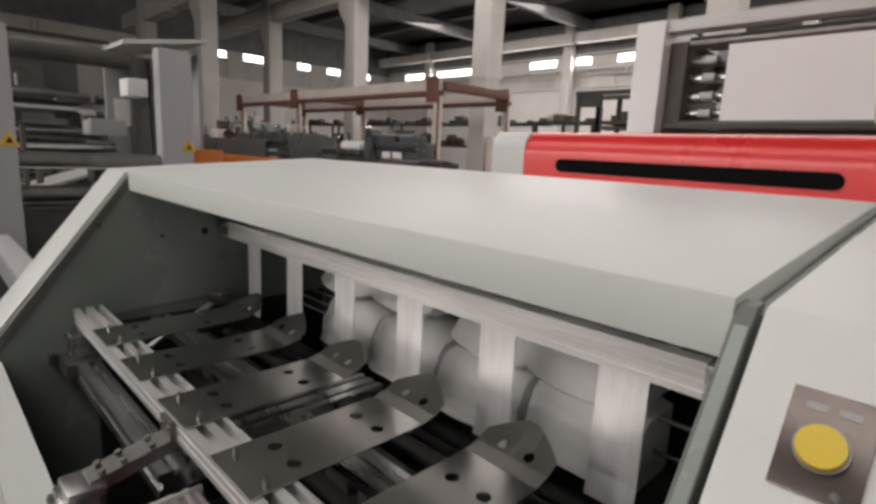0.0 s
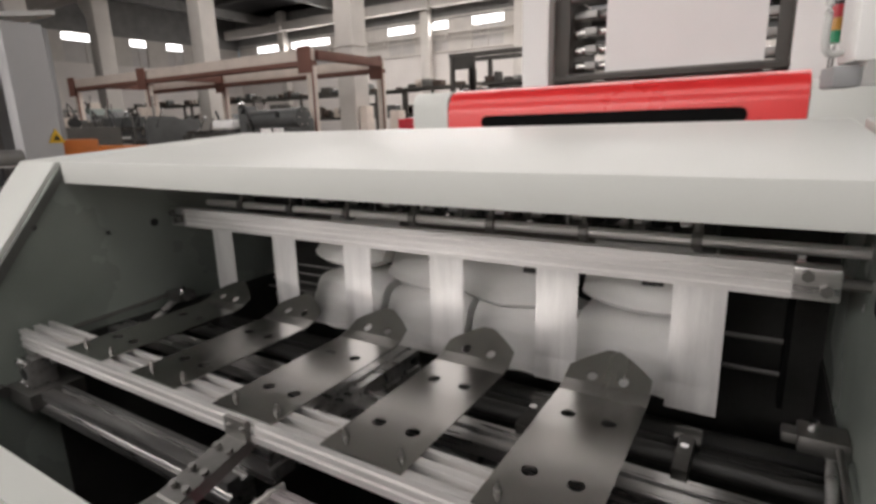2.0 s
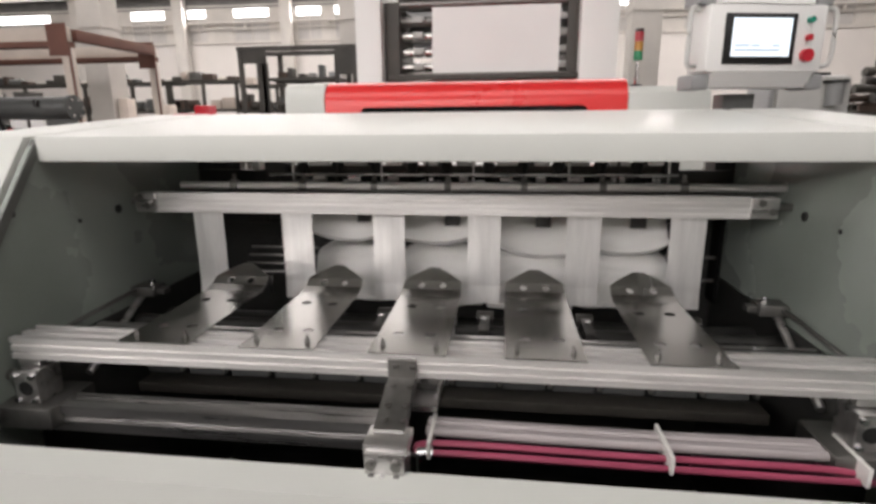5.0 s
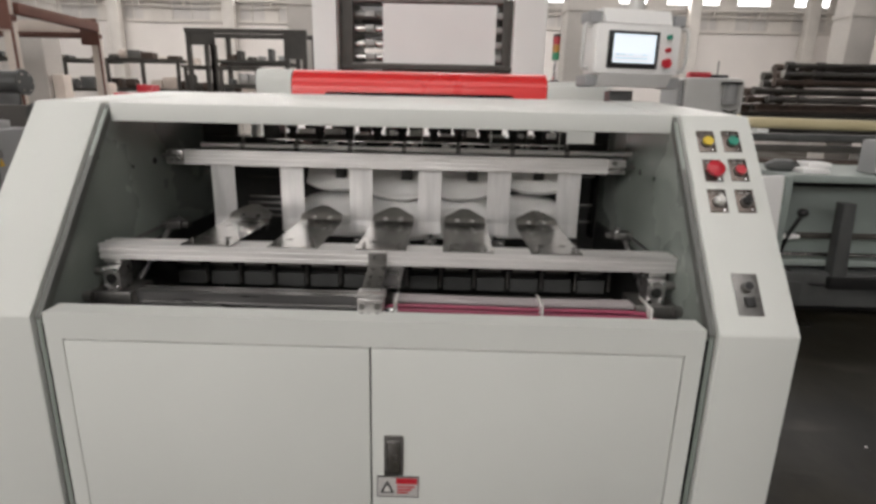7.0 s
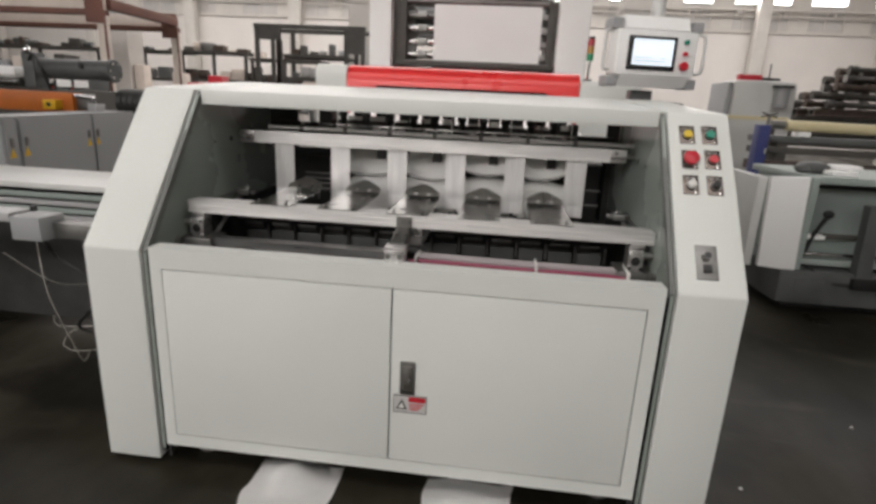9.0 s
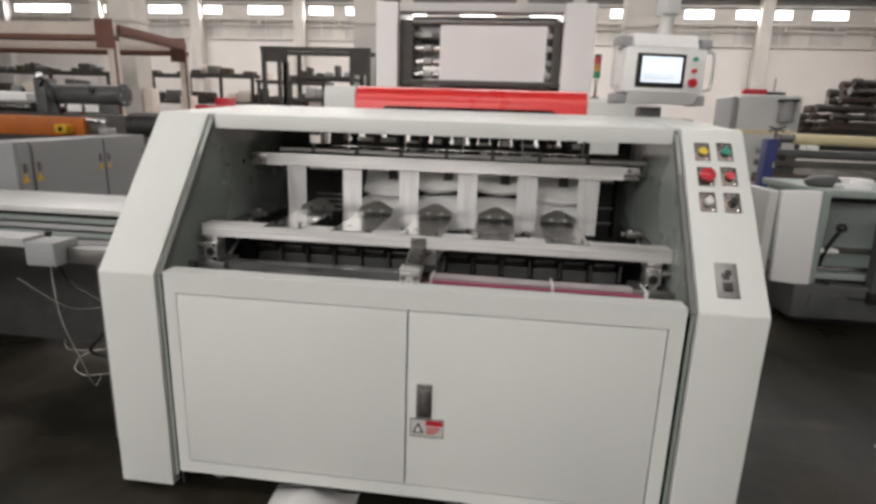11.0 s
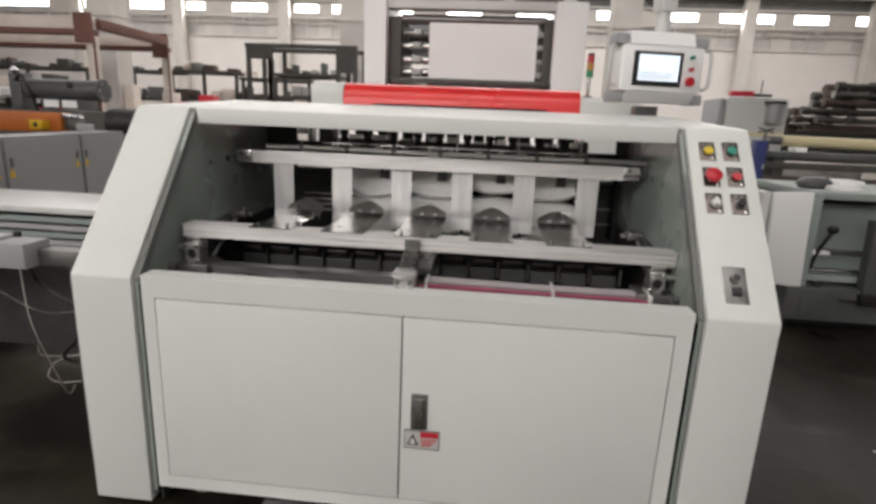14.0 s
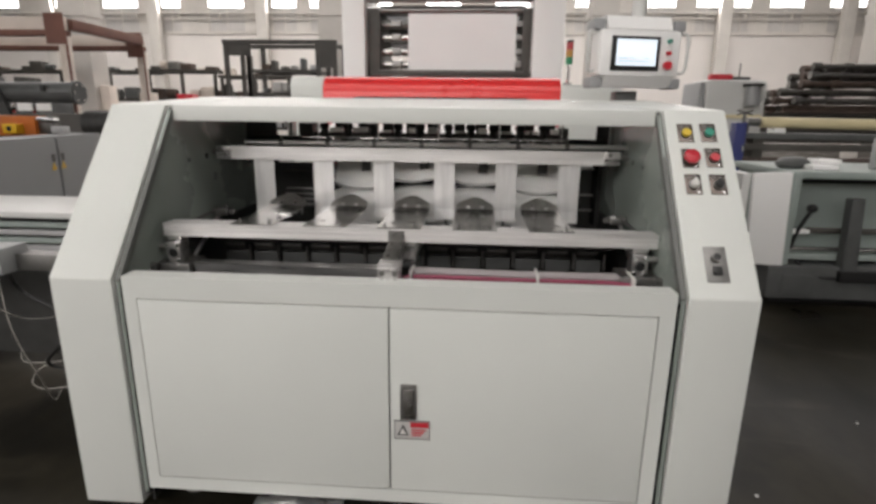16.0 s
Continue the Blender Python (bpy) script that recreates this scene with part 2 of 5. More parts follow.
def hall():
    solid("floor", box(B(), X0 - 0.3, X1 + 0.3, Y0 - 0.3, Y1 + 0.3, -0.2, 0), FLOOR, "dark stained concrete factory floor", "floor", kind="structure")
    bm = box(B(), X0 - 0.3, X1 + 0.3, Y0 - 0.3, Y1 + 0.3, ZR, ZR + 0.2)
    for i in range(9):
        y = -7 + i * 4
        box(bm, X0, X1, y, y + 0.16, ZR - 0.35, ZR)
    solid("ceiling", bm, ROOF, "dark sheet-metal factory roof on purlins", "ceiling", kind="structure")
    for name, y0, y1, lo, hi in (("wall_north", Y1, Y1 + 0.3, 5.05, 6.55), ("wall_south", Y0 - 0.3, Y0, 3.3, 6.0)):
        bm = B()
        box(bm, X0 - 0.3, X1 + 0.3, y0, y1, 0, lo)
        solid("cladding", box(B(), X0 - 0.3, X1 + 0.3, y0, y1, hi, ZR), BEAM, "dark sheet cladding above the windows", "wall", kind="structure")
        solid(name, bm, WALLM, "white painted factory wall with a band of windows", "wall", kind="structure")
    for name, x0, x1 in (("wall_west", X0 - 0.3, X0), ("wall_east", X1, X1 + 0.3)):
        bm = B()
        box(bm, x0, x1, Y0, Y1, 0, 4.95)
        solid("cladding", box(B(), x0, x1, Y0, Y1, 6.45, ZR), BEAM, "dark sheet cladding above the windows", "wall", kind="structure")
        solid(name, bm, WALLM, "white painted end wall with a band of windows", "wall", kind="structure")


def window(k, c, w, lo, hi, wall, glow=True):
    """A window in the band: frame, two dusty lower panes and a daylit upper pane. wall: n, s, w or e."""
    ob = thing("window_%d" % k, (0, 0, 0), "high steel-framed factory window, dusty below and bright above", "window", kind="structure")
    at = {"n": (c, Y1 + 0.1, 0), "s": (c, Y0 - 0.1, 0), "w": (X0 - 0.1, c, 0), "e": (X1 + 0.1, c, 0)}[wall]
    turn = 0 if wall in "ns" else 90
    m = pose(*at, 0, 0, turn)
    mid = lo + (hi - lo) * 0.72
    bm = B()
    for x in (-w / 2, w / 2 - 0.05, -0.025):
        box(bm, x, x + 0.05, -0.05, 0.05, lo, mid if x == -0.025 else hi, m=m)
    for z in (lo, mid - 0.03, hi - 0.05):
        box(bm, -w / 2 + 0.05, w / 2 - 0.05, -0.045, 0.045, z, z + 0.05, m=m)
    part("window_frame", bm, CONC, ob)
    for x0, x1 in ((-w / 2 + 0.05, -0.03), (0.03, w / 2 - 0.05)):
        part("pane", box(B(), x0, x1, -0.01, 0.01, lo + 0.05, mid - 0.03, m=m), GLASSY, ob, "dusty grey pane")
    part("pane", box(B(), -w / 2 + 0.05, w / 2 - 0.05, -0.01, 0.01, mid + 0.02, hi - 0.05, m=m), GLOW, ob, "bright daylit pane")


def windows():
    k = 1
    north = [(-23.6, 3.2), (-20.4, 0.7), (-16.9, 1.8), (-14.4, 1.0), (-11.7, 1.8), (-8.9, 1.25), (-7.3, 0.8), (-4.6, 1.7), (-1.4, 1.7), (1.8, 1.7),
             (5.0, 0.9), (8.4, 1.3), (10.4, 1.0), (11.9, 0.8), (13.8, 1.5), (16.4, 1.6), (-27.2, 2.2)]
    for c, w in north:
        window(k, c, w, 5.05, 6.55, "n")
        k += 1
    for c, w in ((12.6, 1.5), (15.4, 2.3), (18.2, 1.0), (20.4, 1.1), (22.6, 1.6)):
        window(k, c, w, 4.95, 6.45, "w")
        k += 1
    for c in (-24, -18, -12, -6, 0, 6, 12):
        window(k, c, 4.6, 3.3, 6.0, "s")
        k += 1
    # masonry between the windows
    def infill(spans, lo, hi, a, b, along):
        bm = B()
        edges = sorted(spans)
        x = a
        for c, w in edges:
            if c - w / 2 > x:
                box(bm, *((x, c - w / 2, Y1 + 0.02, Y1 + 0.28) if along == "n" else (X0 - 0.28, X0 - 0.02, x, c - w / 2) if along == "w" else (x, c - w / 2, Y0 - 0.28, Y0 - 0.02)), lo, hi)
            x = c + w / 2
        box(bm, *((x, b, Y1 + 0.02, Y1 + 0.28) if along == "n" else (X0 - 0.28, X0 - 0.02, x, b) if along == "w" else (x, b, Y0 - 0.28, Y0 - 0.02)), lo, hi)
        return bm
    solid("wall_north_piers", infill(north, 5.05, 6.55, X0, X1, "n"), CONC, "grey piers between the factory windows", "wall", kind="structure")
    solid("wall_west_piers", infill([(12.6, 1.5), (15.4, 2.3), (18.2, 1.0), (20.4, 1.1), (22.6, 1.6)], 4.95, 6.45, Y0, Y1, "w"), CONC,
          "grey piers between the end-wall windows", "wall", kind="structure")
    solid("wall_south_piers", infill([(c, 4.6) for c in (-24, -18, -12, -6, 0, 6, 12)], 3.3, 6.0, X0, X1, "s"), CONC, "grey piers between the windows", "wall", kind="structure")
    solid("wall_east_band", box(B(), X1 + 0.02, X1 + 0.28, Y0, Y1, 4.95, 6.45), CONC, "grey upper end wall", "wall", kind="structure")
    bm = B()
    box(bm, X0, X1, Y1 - 0.06, Y1, 6.6, 6.68)
    box(bm, X0, X1, Y1 - 0.10, Y1, 4.95, 5.05)
    cyl(bm, (X0, Y1 - 0.2, 5.86), (X1, Y1 - 0.2, 5.86), 0.05, 10)
    cyl(bm, (X0, Y1 - 0.16, 5.62), (X1, Y1 - 0.16, 5.62), 0.035, 8)
    for i in range(24):
        box(bm, X0 + 2 * i, X0 + 2 * i + 0.06, Y1 - 0.2, Y1, 5.6, 5.9)
    solid("trim_north", bm, CONC, "grey ledge and pipe along the window band", "trim", kind="structure")


def columns():
    def one(x, y, w, d, top, haunch):
        bm = B()
        box(bm, x - w / 2, x + w / 2, y - d / 2, y + d / 2, 0, top, 0.02)
        if haunch:
            prism(bm, [(x - w / 2, 5.5), (x - w / 2 - 0.45, 6.1), (x - w / 2 - 0.45, 6.35), (x - w / 2, 6.35)], y - d / 2 + 0.03, y + d / 2 - 0.03, "y")
            box(bm, x - w / 2 - 0.02, x + w / 2 + 0.02, y - d / 2 - 0.02, y + d / 2 + 0.02, 3.42, 3.52)
        solid("column", bm, CONC, "cream painted concrete column with a crane-rail haunch", "column", "hall columns", "structure")
    for i in range(-2, 4):
        one(-9.05 + 6.0 * i, 11.4, 0.58, 0.58, ZR - 0.35, True)
    for i in range(-4, 6):
        one(-9.8 + 5.2 * i, 24.6, 0.5, 0.4, ZR - 0.35, False)
    for x in (-25.9, -19.45):
        one(x, 8.0, 0.6, 0.6, ZR - 0.35, True)
    for i in range(6):
        x0 = -27.05 + 6.0 * i
        bm = B()
        box(bm, x0 + 0.35, x0 + 5.65, 11.15, 11.65, 6.36, 7.0, 0.02)
        box(bm, x0, x0 + 6.0, 11.3, 11.5, 7.0, 7.12)
        solid("crane_girder", bm, CONC, "cream concrete crane girder with a steel rail", "girder", "crane girders", "structure")
    for i in range(5):
        x0 = -28.9 + 3.225 * i
        bm = box(B(), x0 + 0.15, x0 + 3.0, 7.75, 8.25, 6.36, 7.0, 0.05)
        solid("crane_girder", bm, CONC, "cream concrete crane girder segment", "girder", "crane girders", "structure")
    for i in range(9):
        x0 = -30 + 5.2 * i
        bm = box(B(), x0 + 0.1, x0 + 5.1, 23.9, 24.3, 7.0, 7.5, 0.02)
        solid("crane_girder", bm, CONC, "cream concrete crane girder by the wall", "girder", "crane girders", "structure")
    for i in range(7):
        x = -27 + 6.45 * i
        bm = B()
        box(bm, x - 0.14, x + 0.14, Y0, Y1, ZR - 0.95, ZR - 0.45)
        for y in range(-7, 24, 4):
            cyl(bm, (x, y, ZR - 0.5), (x + 3.2, y, ZR - 0.4), 0.05, 6)
        solid("roof_beam", bm, BEAM, "dark steel roof beam with bracing", "beam", "roof beams", "structure")


hall()
windows()
columns()


# ---- the folding machine ----
CY, CZ = -0.01, 0.80            # front face and bend of the side panels
TY, TZ = 0.382, 1.310           # top front edge
BY, BZ = 1.13, 1.362            # top back edge
IN, OUT = 0.820, 1.032
SLOPE = Vector((0, TY - CY, TZ - CZ)).normalized()


def machine():
    m = thing("folding_machine", (0, 0.5, 0.0), "white tissue folding machine with sloped side panels and an open throat", "machine")
    side = [(CY, 0.02), (CY, CZ), (TY, TZ), (BY, BZ), (BY, 0.02)]
    panels = []
    for s in (-1, 1):
        a, b = sorted((s * (IN + 0.018), s * OUT))
        bm = prism(B(), side, a, b, "x", 0.006)
        panels.append(part("side_panel", bm, WHITE, m, "white sloped side panel"))
        inner = [(0.0, 0.06), (0.0, 0.79), (TY - 0.005, TZ - 0.02), (BY - 0.02, BZ - 0.02), (BY - 0.02, 0.06)]
        a, b = sorted((s * (IN + 0.010), s * IN))
        part("inner_plate", prism(B(), inner, a, b, "x"), SAGE, m, "grey-green inner plate", smooth=False)
        # folded rim along the slope and down the front, set back a little from the panel
        rim = [(CY + 0.008, CZ - 0.01), (CY + 0.008, CZ - 0.004), (TY + 0.008, TZ - 0.006), (TY + 0.03, TZ - 0.006), (CY + 0.03, CZ - 0.02)]
        a, b = sorted((s * (IN + 0.011), s * (IN - 0.003)))
        part("rim", prism(B(), rim, a, b, "x"), EDGE, m, "grey folded rim", smooth=False)
        # black strip paints the shade of the gap beside the cabinet
        part("front_gap", box(B(), a, b, CY + 0.012, CY + 0.03, 0.05, CZ - 0.022), VOID, m, "black strip for the shaded gap beside the cabinet")
        for y, z, r in ((0.30, 1.16, 0.008), (0.47, 1.115, 0.005), (0.60, 1.122, 0.011)):
            part("hole_plug", cyl(B(), (s * (IN + 0.001), y, z), (s * (IN - 0.003), y, z), r, 12), BLACK, panels[-1])
        # added dark sheet lays the belly's shade over the lower side plate
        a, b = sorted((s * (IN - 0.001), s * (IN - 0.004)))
        part("lower_lining", box(B(), a, b, 0.27, 1.05, 0.14, 0.865), DARK, m, "dark sheet shading the lower side plate")
    # hood
    hood = [(TY + 0.002, TZ - 0.053), (TY + 0.002, TZ), (BY, BZ), (BY, BZ - 0.03), (TY + 0.03, TZ - 0.03), (TY + 0.03, TZ - 0.053)]
    h = part("hood", prism(B(), hood, -IN + 0.003, IN - 0.003, "x", 0.004), WHITE, m, "white sloping hood with a turned-down lip")
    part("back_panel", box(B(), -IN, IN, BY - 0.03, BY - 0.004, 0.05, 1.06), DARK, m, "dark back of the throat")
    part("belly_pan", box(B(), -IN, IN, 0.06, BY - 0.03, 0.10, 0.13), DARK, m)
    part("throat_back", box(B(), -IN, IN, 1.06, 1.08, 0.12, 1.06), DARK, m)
    # cabinet front
    bm = B()
    y0, y1 = CY, CY + 0.02
    for a in ((-0.806, -0.767, 0.085, 0.812), (0.762, 0.806, 0.085, 0.812), (-0.767, 0.762, 0.744, 0.812), (-0.767, 0.762, 0.085, 0.130)):
        box(bm, a[0], a[1], y0, y1, a[2], a[3])
    box(bm, -0.806, 0.806, y1, 0.055, 0.796, 0.812)
    box(bm, -0.806, 0.806, y1, 0.055, 0.085, 0.10)
    part("cabinet_frame", bm, WHITE, m, "white cabinet front frame")
    # dark sheet behind the doors gives their seams a shadow colour
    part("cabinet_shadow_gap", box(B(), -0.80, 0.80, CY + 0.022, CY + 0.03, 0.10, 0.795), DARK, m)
    # slim posts darkened too, to read as part of that shaded gap
    for s in (-1, 1):
        part("post", box(B(), *sorted((s * 0.808, s * 0.815)), 0.012, 0.05, 0.02, 0.79), DARK, m)
    for s in (-1, 1):
        a, b = (-0.763, -0.008) if s < 0 else (-0.003, 0.758)
        d = part("door", box(B(), a, b, CY - 0.002, CY + 0.016, 0.134, 0.740, 0.0015), WHITE, m, "white sheet-metal door")
        if s > 0:
            part("lock", box(B(), 0.028, 0.077, CY - 0.008, CY - 0.001, 0.385, 0.502, 0.003), DULL, d, "flush steel lever lock")
            part("lock_lever", box(B(), 0.036, 0.069, CY - 0.012, CY - 0.007, 0.40, 0.488, 0.002), STEEL, d)
            part("warning_label", box(B(), 0.011, 0.116, CY - 0.0045, CY - 0.0015, 0.320, 0.378), LABEL, d, "pale safety label with a dark border")
            for bx0, bx1, bz0, bz1 in ((0.009, 0.118, 0.378, 0.3805), (0.009, 0.118, 0.3175, 0.320), (0.009, 0.011, 0.320, 0.378), (0.116, 0.118, 0.320, 0.378)):
                part("label_border", box(B(), bx0, bx1, CY - 0.0045, CY - 0.0015, bz0, bz1), BLACK, d)
            part("label_band", box(B(), 0.059, 0.114, CY - 0.006, CY - 0.0045, 0.359, 0.376), BTN_RED, d, "red header bar")
            for k in range(3):
                part("label_line", box(B(), 0.062, 0.108 - 0.008 * k, CY - 0.006, CY - 0.0045, 0.348 - 0.009 * k, 0.352 - 0.009 * k), BTN_RED, d)
            part("label_triangle", prism(B(), [(0.018, 0.331), (0.054, 0.331), (0.036, 0.368)], CY - 0.006, CY - 0.0045, "y"), BLACK, d)
            part("label_triangle_fill", prism(B(), [(0.026, 0.336), (0.046, 0.336), (0.036, 0.357)], CY - 0.0075, CY - 0.006, "y"), BTN_WHT, d)
    # feet under the cabinet
    for x in (-0.72, 0.72):
        for y in (0.12, 1.0):
            part("foot", cyl(cyl(B(), (x, y, 0), (x, y, 0.02), 0.04), (x, y, 0.02), (x, y, 0.10), 0.012), DULL, m)
    return m, panels


MACHINE, PANELS = machine()


def on_slope(x, s, out=0.0):
    """Place on the right panel's slope: s metres up from the bend."""
    n = Vector((0, -SLOPE.z, SLOPE.y))
    return Vector((x, CY, CZ)) + SLOPE * s + n * out


def slope_matrix(x, s):
    n = Vector((0, -SLOPE.z, SLOPE.y))
    m = Matrix((Vector((1, 0, 0)), SLOPE, n)).transposed().to_4x4()
    m.translation = on_slope(x, s)
    return m


def controls():
    p = PANELS[1]
    for x, s, mt, kind in ((0.895, 0.553, BTN_YEL, "flat"), (0.965, 0.555, BTN_GRN, "flat"), (0.897, 0.459, BTN_RED, "mushroom"),
                           (0.968, 0.462, BTN_RED, "flat"), (0.895, 0.366, BTN_WHT, "knob"), (0.968, 0.367, BLACK, "knob")):
        m = slope_matrix(x, s)
        part("button_plate", box(B(), -0.024, 0.024, -0.034, 0.035, 0, 0.003, 0.001, m=m), PLATE, p, "dark engraved button plate")
        bm = B()
        for k in (-1, 1):
            box(bm, k * 0.009 - 0.006, k * 0.009 + 0.006, 0.021, 0.026, 0.003, 0.0036, m=m)
        part("legend", bm, DULL, p)
        part("bezel", cyl(B(), m @ Vector((0, -0.004, 0.003)), m @ Vector((0, -0.004, 0.011)), 0.0155, 24), DULL, p, "steel bezel ring")
        if kind == "mushroom":
            bm = cyl(B(), m @ Vector((0, -0.004, 0.01)), m @ Vector((0, -0.004, 0.020)), 0.012, 24)
            cyl(bm, m @ Vector((0, -0.004, 0.017)), m @ Vector((0, -0.004, 0.025)), 0.024, 28, 0.0235)
            cyl(bm, m @ Vector((0, -0.004, 0.025)), m @ Vector((0, -0.004, 0.029)), 0.0235, 28, 0.017)
            part("emergency_stop", bm, mt, p, "red mushroom push button")
        elif kind == "flat":
            part("push_button", cyl(B(), m @ Vector((0, -0.004, 0.009)), m @ Vector((0, -0.004, 0.016)), 0.0145, 24, 0.0135), mt, p)
        else:
            bm = cyl(B(), m @ Vector((0, -0.004, 0.009)), m @ Vector((0, -0.004, 0.022)), 0.0135, 24, 0.011)
            box(bm, -0.004, 0.004, -0.016, 0.008, 0.02, 0.028, 0.001, m=m)
            part("selector_knob", bm, mt, p)
        # chrome dot stands in for the glint low on each plate
        part("plate_screw", cyl(B(), m @ Vector((0.012, -0.028, 0.003)), m @ Vector((0.012, -0.028, 0.005)), 0.0028, 10), CHROME, p)
    m = slope_matrix(0.923, 0.105)
    part("switch_plate", box(B(), -0.031, 0.031, -0.055, 0.055, 0, 0.003, 0.001, m=m), DULL, p, "brushed steel switch plate")
    part("key_switch", cyl(B(), m @ Vector((0, 0.018, 0.003)), m @ Vector((0, 0.018, 0.015)), 0.0135, 24), DULL, p)
    part("key_slot", cyl(B(), m @ Vector((0, 0.018, 0.016)), m @ Vector((0, 0.018, 0.018)), 0.010, 20), BLACK, p)
    part("rocker_switch", box(B(), -0.012, 0.012, -0.034, -0.008, 0.003, 0.010, 0.002, m=m), BLACK, p)


controls()

TAB_X = [-0.620 + 0.2445 * i for i in range(6)]
LANE_X = [-0.497 + 0.2448 * i for i in range(5)]


def throat():
    m = MACHINE
    # crossbar carrying the hanging tabs
    prof = [(0.672, 1.158), (0.645, 1.158)]
    for z in (1.146, 1.133, 1.119):
        prof += [(0.645, z + 0.003), (0.649, z + 0.002), (0.649, z - 0.002), (0.645, z - 0.003)]
    bm = prism(B(), prof + [(0.645, 1.107), (0.672, 1.107)], -0.745, 0.725, "x")
    cross = part("crossbar", bm, ALU, m, "extruded aluminium crossbar")
    for x in TAB_X:
        bm = prism(B(), [(0.673, 1.15), (0.676, 1.15), (0.676, 0.92), (0.671, 0.874), (0.668, 0.874), (0.673, 0.92)], x - 0.041, x + 0.041, "x")
        part("tab", bm, TABS, cross, "hanging brushed-steel tab", smooth=False)
    for s, x in ((-1, -0.77), (1, 0.755)):
        bm = box(B(), x - 0.03, x + 0.03, 0.640, 0.680, 1.108, 1.157, 0.004)
        part("clamp_block", bm, ALUD, cross)
        bm = B()
        for dx, dz in ((-0.012, 0.012), (0.012, -0.008)):
            cyl(bm, (x + dx, 0.642, 1.134 + dz), (x + dx, 0.628, 1.134 + dz), 0.009, 6)
        part("bolt", bm, DULL, cross)
        part("stud", cyl(B(), (x, 0.66, 1.133), (s * IN, 0.66, 1.133), 0.009, 10), DULL, cross)
    # slim shaft with collars behind the crossbar
    sh = part("shaft", cyl(B(), (-0.70, 0.700, 1.172), (IN, 0.700, 1.172), 0.0095, 14), ALU, m, "polished steel shaft")
    for i in range(7):
        x = -0.55 + 0.19 * i
        part("collar", cyl(cyl(B(), (x - 0.008, 0.700, 1.172), (x + 0.008, 0.700, 1.172), 0.0165, 16), (x, 0.70, 1.18), (x, 0.70, 1.202), 0.006, 8), DULL, sh)
    # front beam
    prof = [(0.292, 0.884), (0.292, 0.928)]
    for y in (0.276, 0.244):
        prof += [(y + 0.008, 0.928), (y + 0.008, 0.904), (y - 0.008, 0.904), (y - 0.008, 0.928)]
    prof += [(0.222, 0.928)]
    for z in (0.914, 0.898):
        prof += [(0.222, z + 0.003), (0.227, z + 0.002), (0.227, z - 0.002), (0.222, z - 0.003)]
    bm = prism(B(), prof + [(0.222, 0.884)], -0.800, 0.817, "x")
    beam = part("front_beam", bm, ALU, m, "extruded aluminium front beam with slots")
    # guide plates
    for x in LANE_X:
        guide_plate(x, m)
    # lower rail, bracket and hoses
    prof = [(0.258, 0.742), (0.258, 0.796), (0.246, 0.796), (0.246, 0.786), (0.232, 0.786), (0.232, 0.796), (0.205, 0.796),
            (0.205, 0.779), (0.212, 0.777), (0.212, 0.765), (0.205, 0.763), (0.205, 0.742)]
    bm = prism(B(), prof, -0.79, -0.045, "x")
    part("lower_rail", bm, ALUD, m, "aluminium rail")
    for k in range(4):
        bm = hose(B(), [(0.03, 0.200 + 0.013 * k, 0.792 - 0.003 * (k % 2)), (0.4, 0.200 + 0.013 * k, 0.789 - 0.004 * (k % 2)), (0.77, 0.203 + 0.012 * k, 0.788)], 0.0085, 10)
        part("air_hose", bm, CLEAR, m, "translucent air hose")
    for k in range(2):
        bm = hose(B(), [(0.022, 0.165, 0.768 - 0.012 * k), (0.05, 0.178 - 0.016 * k, 0.783 - 0.008 * k), (0.4, 0.178 - 0.016 * k, 0.781 - 0.008 * k), (0.70, 0.178 - 0.016 * k, 0.779 - 0.008 * k), (0.79, 0.2, 0.745)], 0.0058, 8)
        part("pink_hose", bm, PINK, m, "pink air hose")
    for x in (0.04, 0.44, 0.735):
        bm = box(B(), x - 0.0035, x + 0.0035, 0.150, 0.252, 0.768, 0.802, 0.002)
        part("cable_tie", bm, BTN_WHT, m, "white cable tie")
    # centre bracket
    bm = B()
    prism(bm, [(0.212, 0.922), (0.212, 0.888), (0.09, 0.86), (0.06, 0.81), (0.06, 0.77), (0.09, 0.77), (0.11, 0.84), (0.24, 0.872), (0.221, 0.922)], -0.040, 0.010, "x")
    br = part("centre_bracket", bm, DULL, m, "bolted steel bracket arm")
    prof = [(-0.036, 0.815), (0.046, 0.815), (0.046, 0.840), (0.040, 0.842), (0.040, 0.851), (0.046, 0.853), (0.046, 0.880), (0.030, 0.880),
            (0.030, 0.872), (0.016, 0.872), (0.016, 0.880), (-0.008, 0.880), (-0.008, 0.872), (-0.022, 0.872), (-0.022, 0.880), (-0.036, 0.880)]
    part("support_extrusion", prism(B(), prof, 0.225, 0.66, "y"), ALUD, m, "slotted aluminium extrusion under the guide plates")
    bm = box(B(), -0.045, 0.018, 0.045, 0.10, 0.765, 0.845, 0.004)
    box(bm, -0.048, 0.022, 0.055, 0.11, 0.838, 0.856, 0.003)
    head = part("bracket_head", bm, ALUD, br, "bright machined clamp head")
    for dx in (-0.033, 0.006):
        for z in (0.778, 0.805, 0.830):
            part("cap_screw", cyl(cyl(B(), (dx, 0.046, z), (dx, 0.038, z), 0.0085, 12), (dx, 0.038, z), (dx, 0.036, z), 0.005, 6), DULL, head)
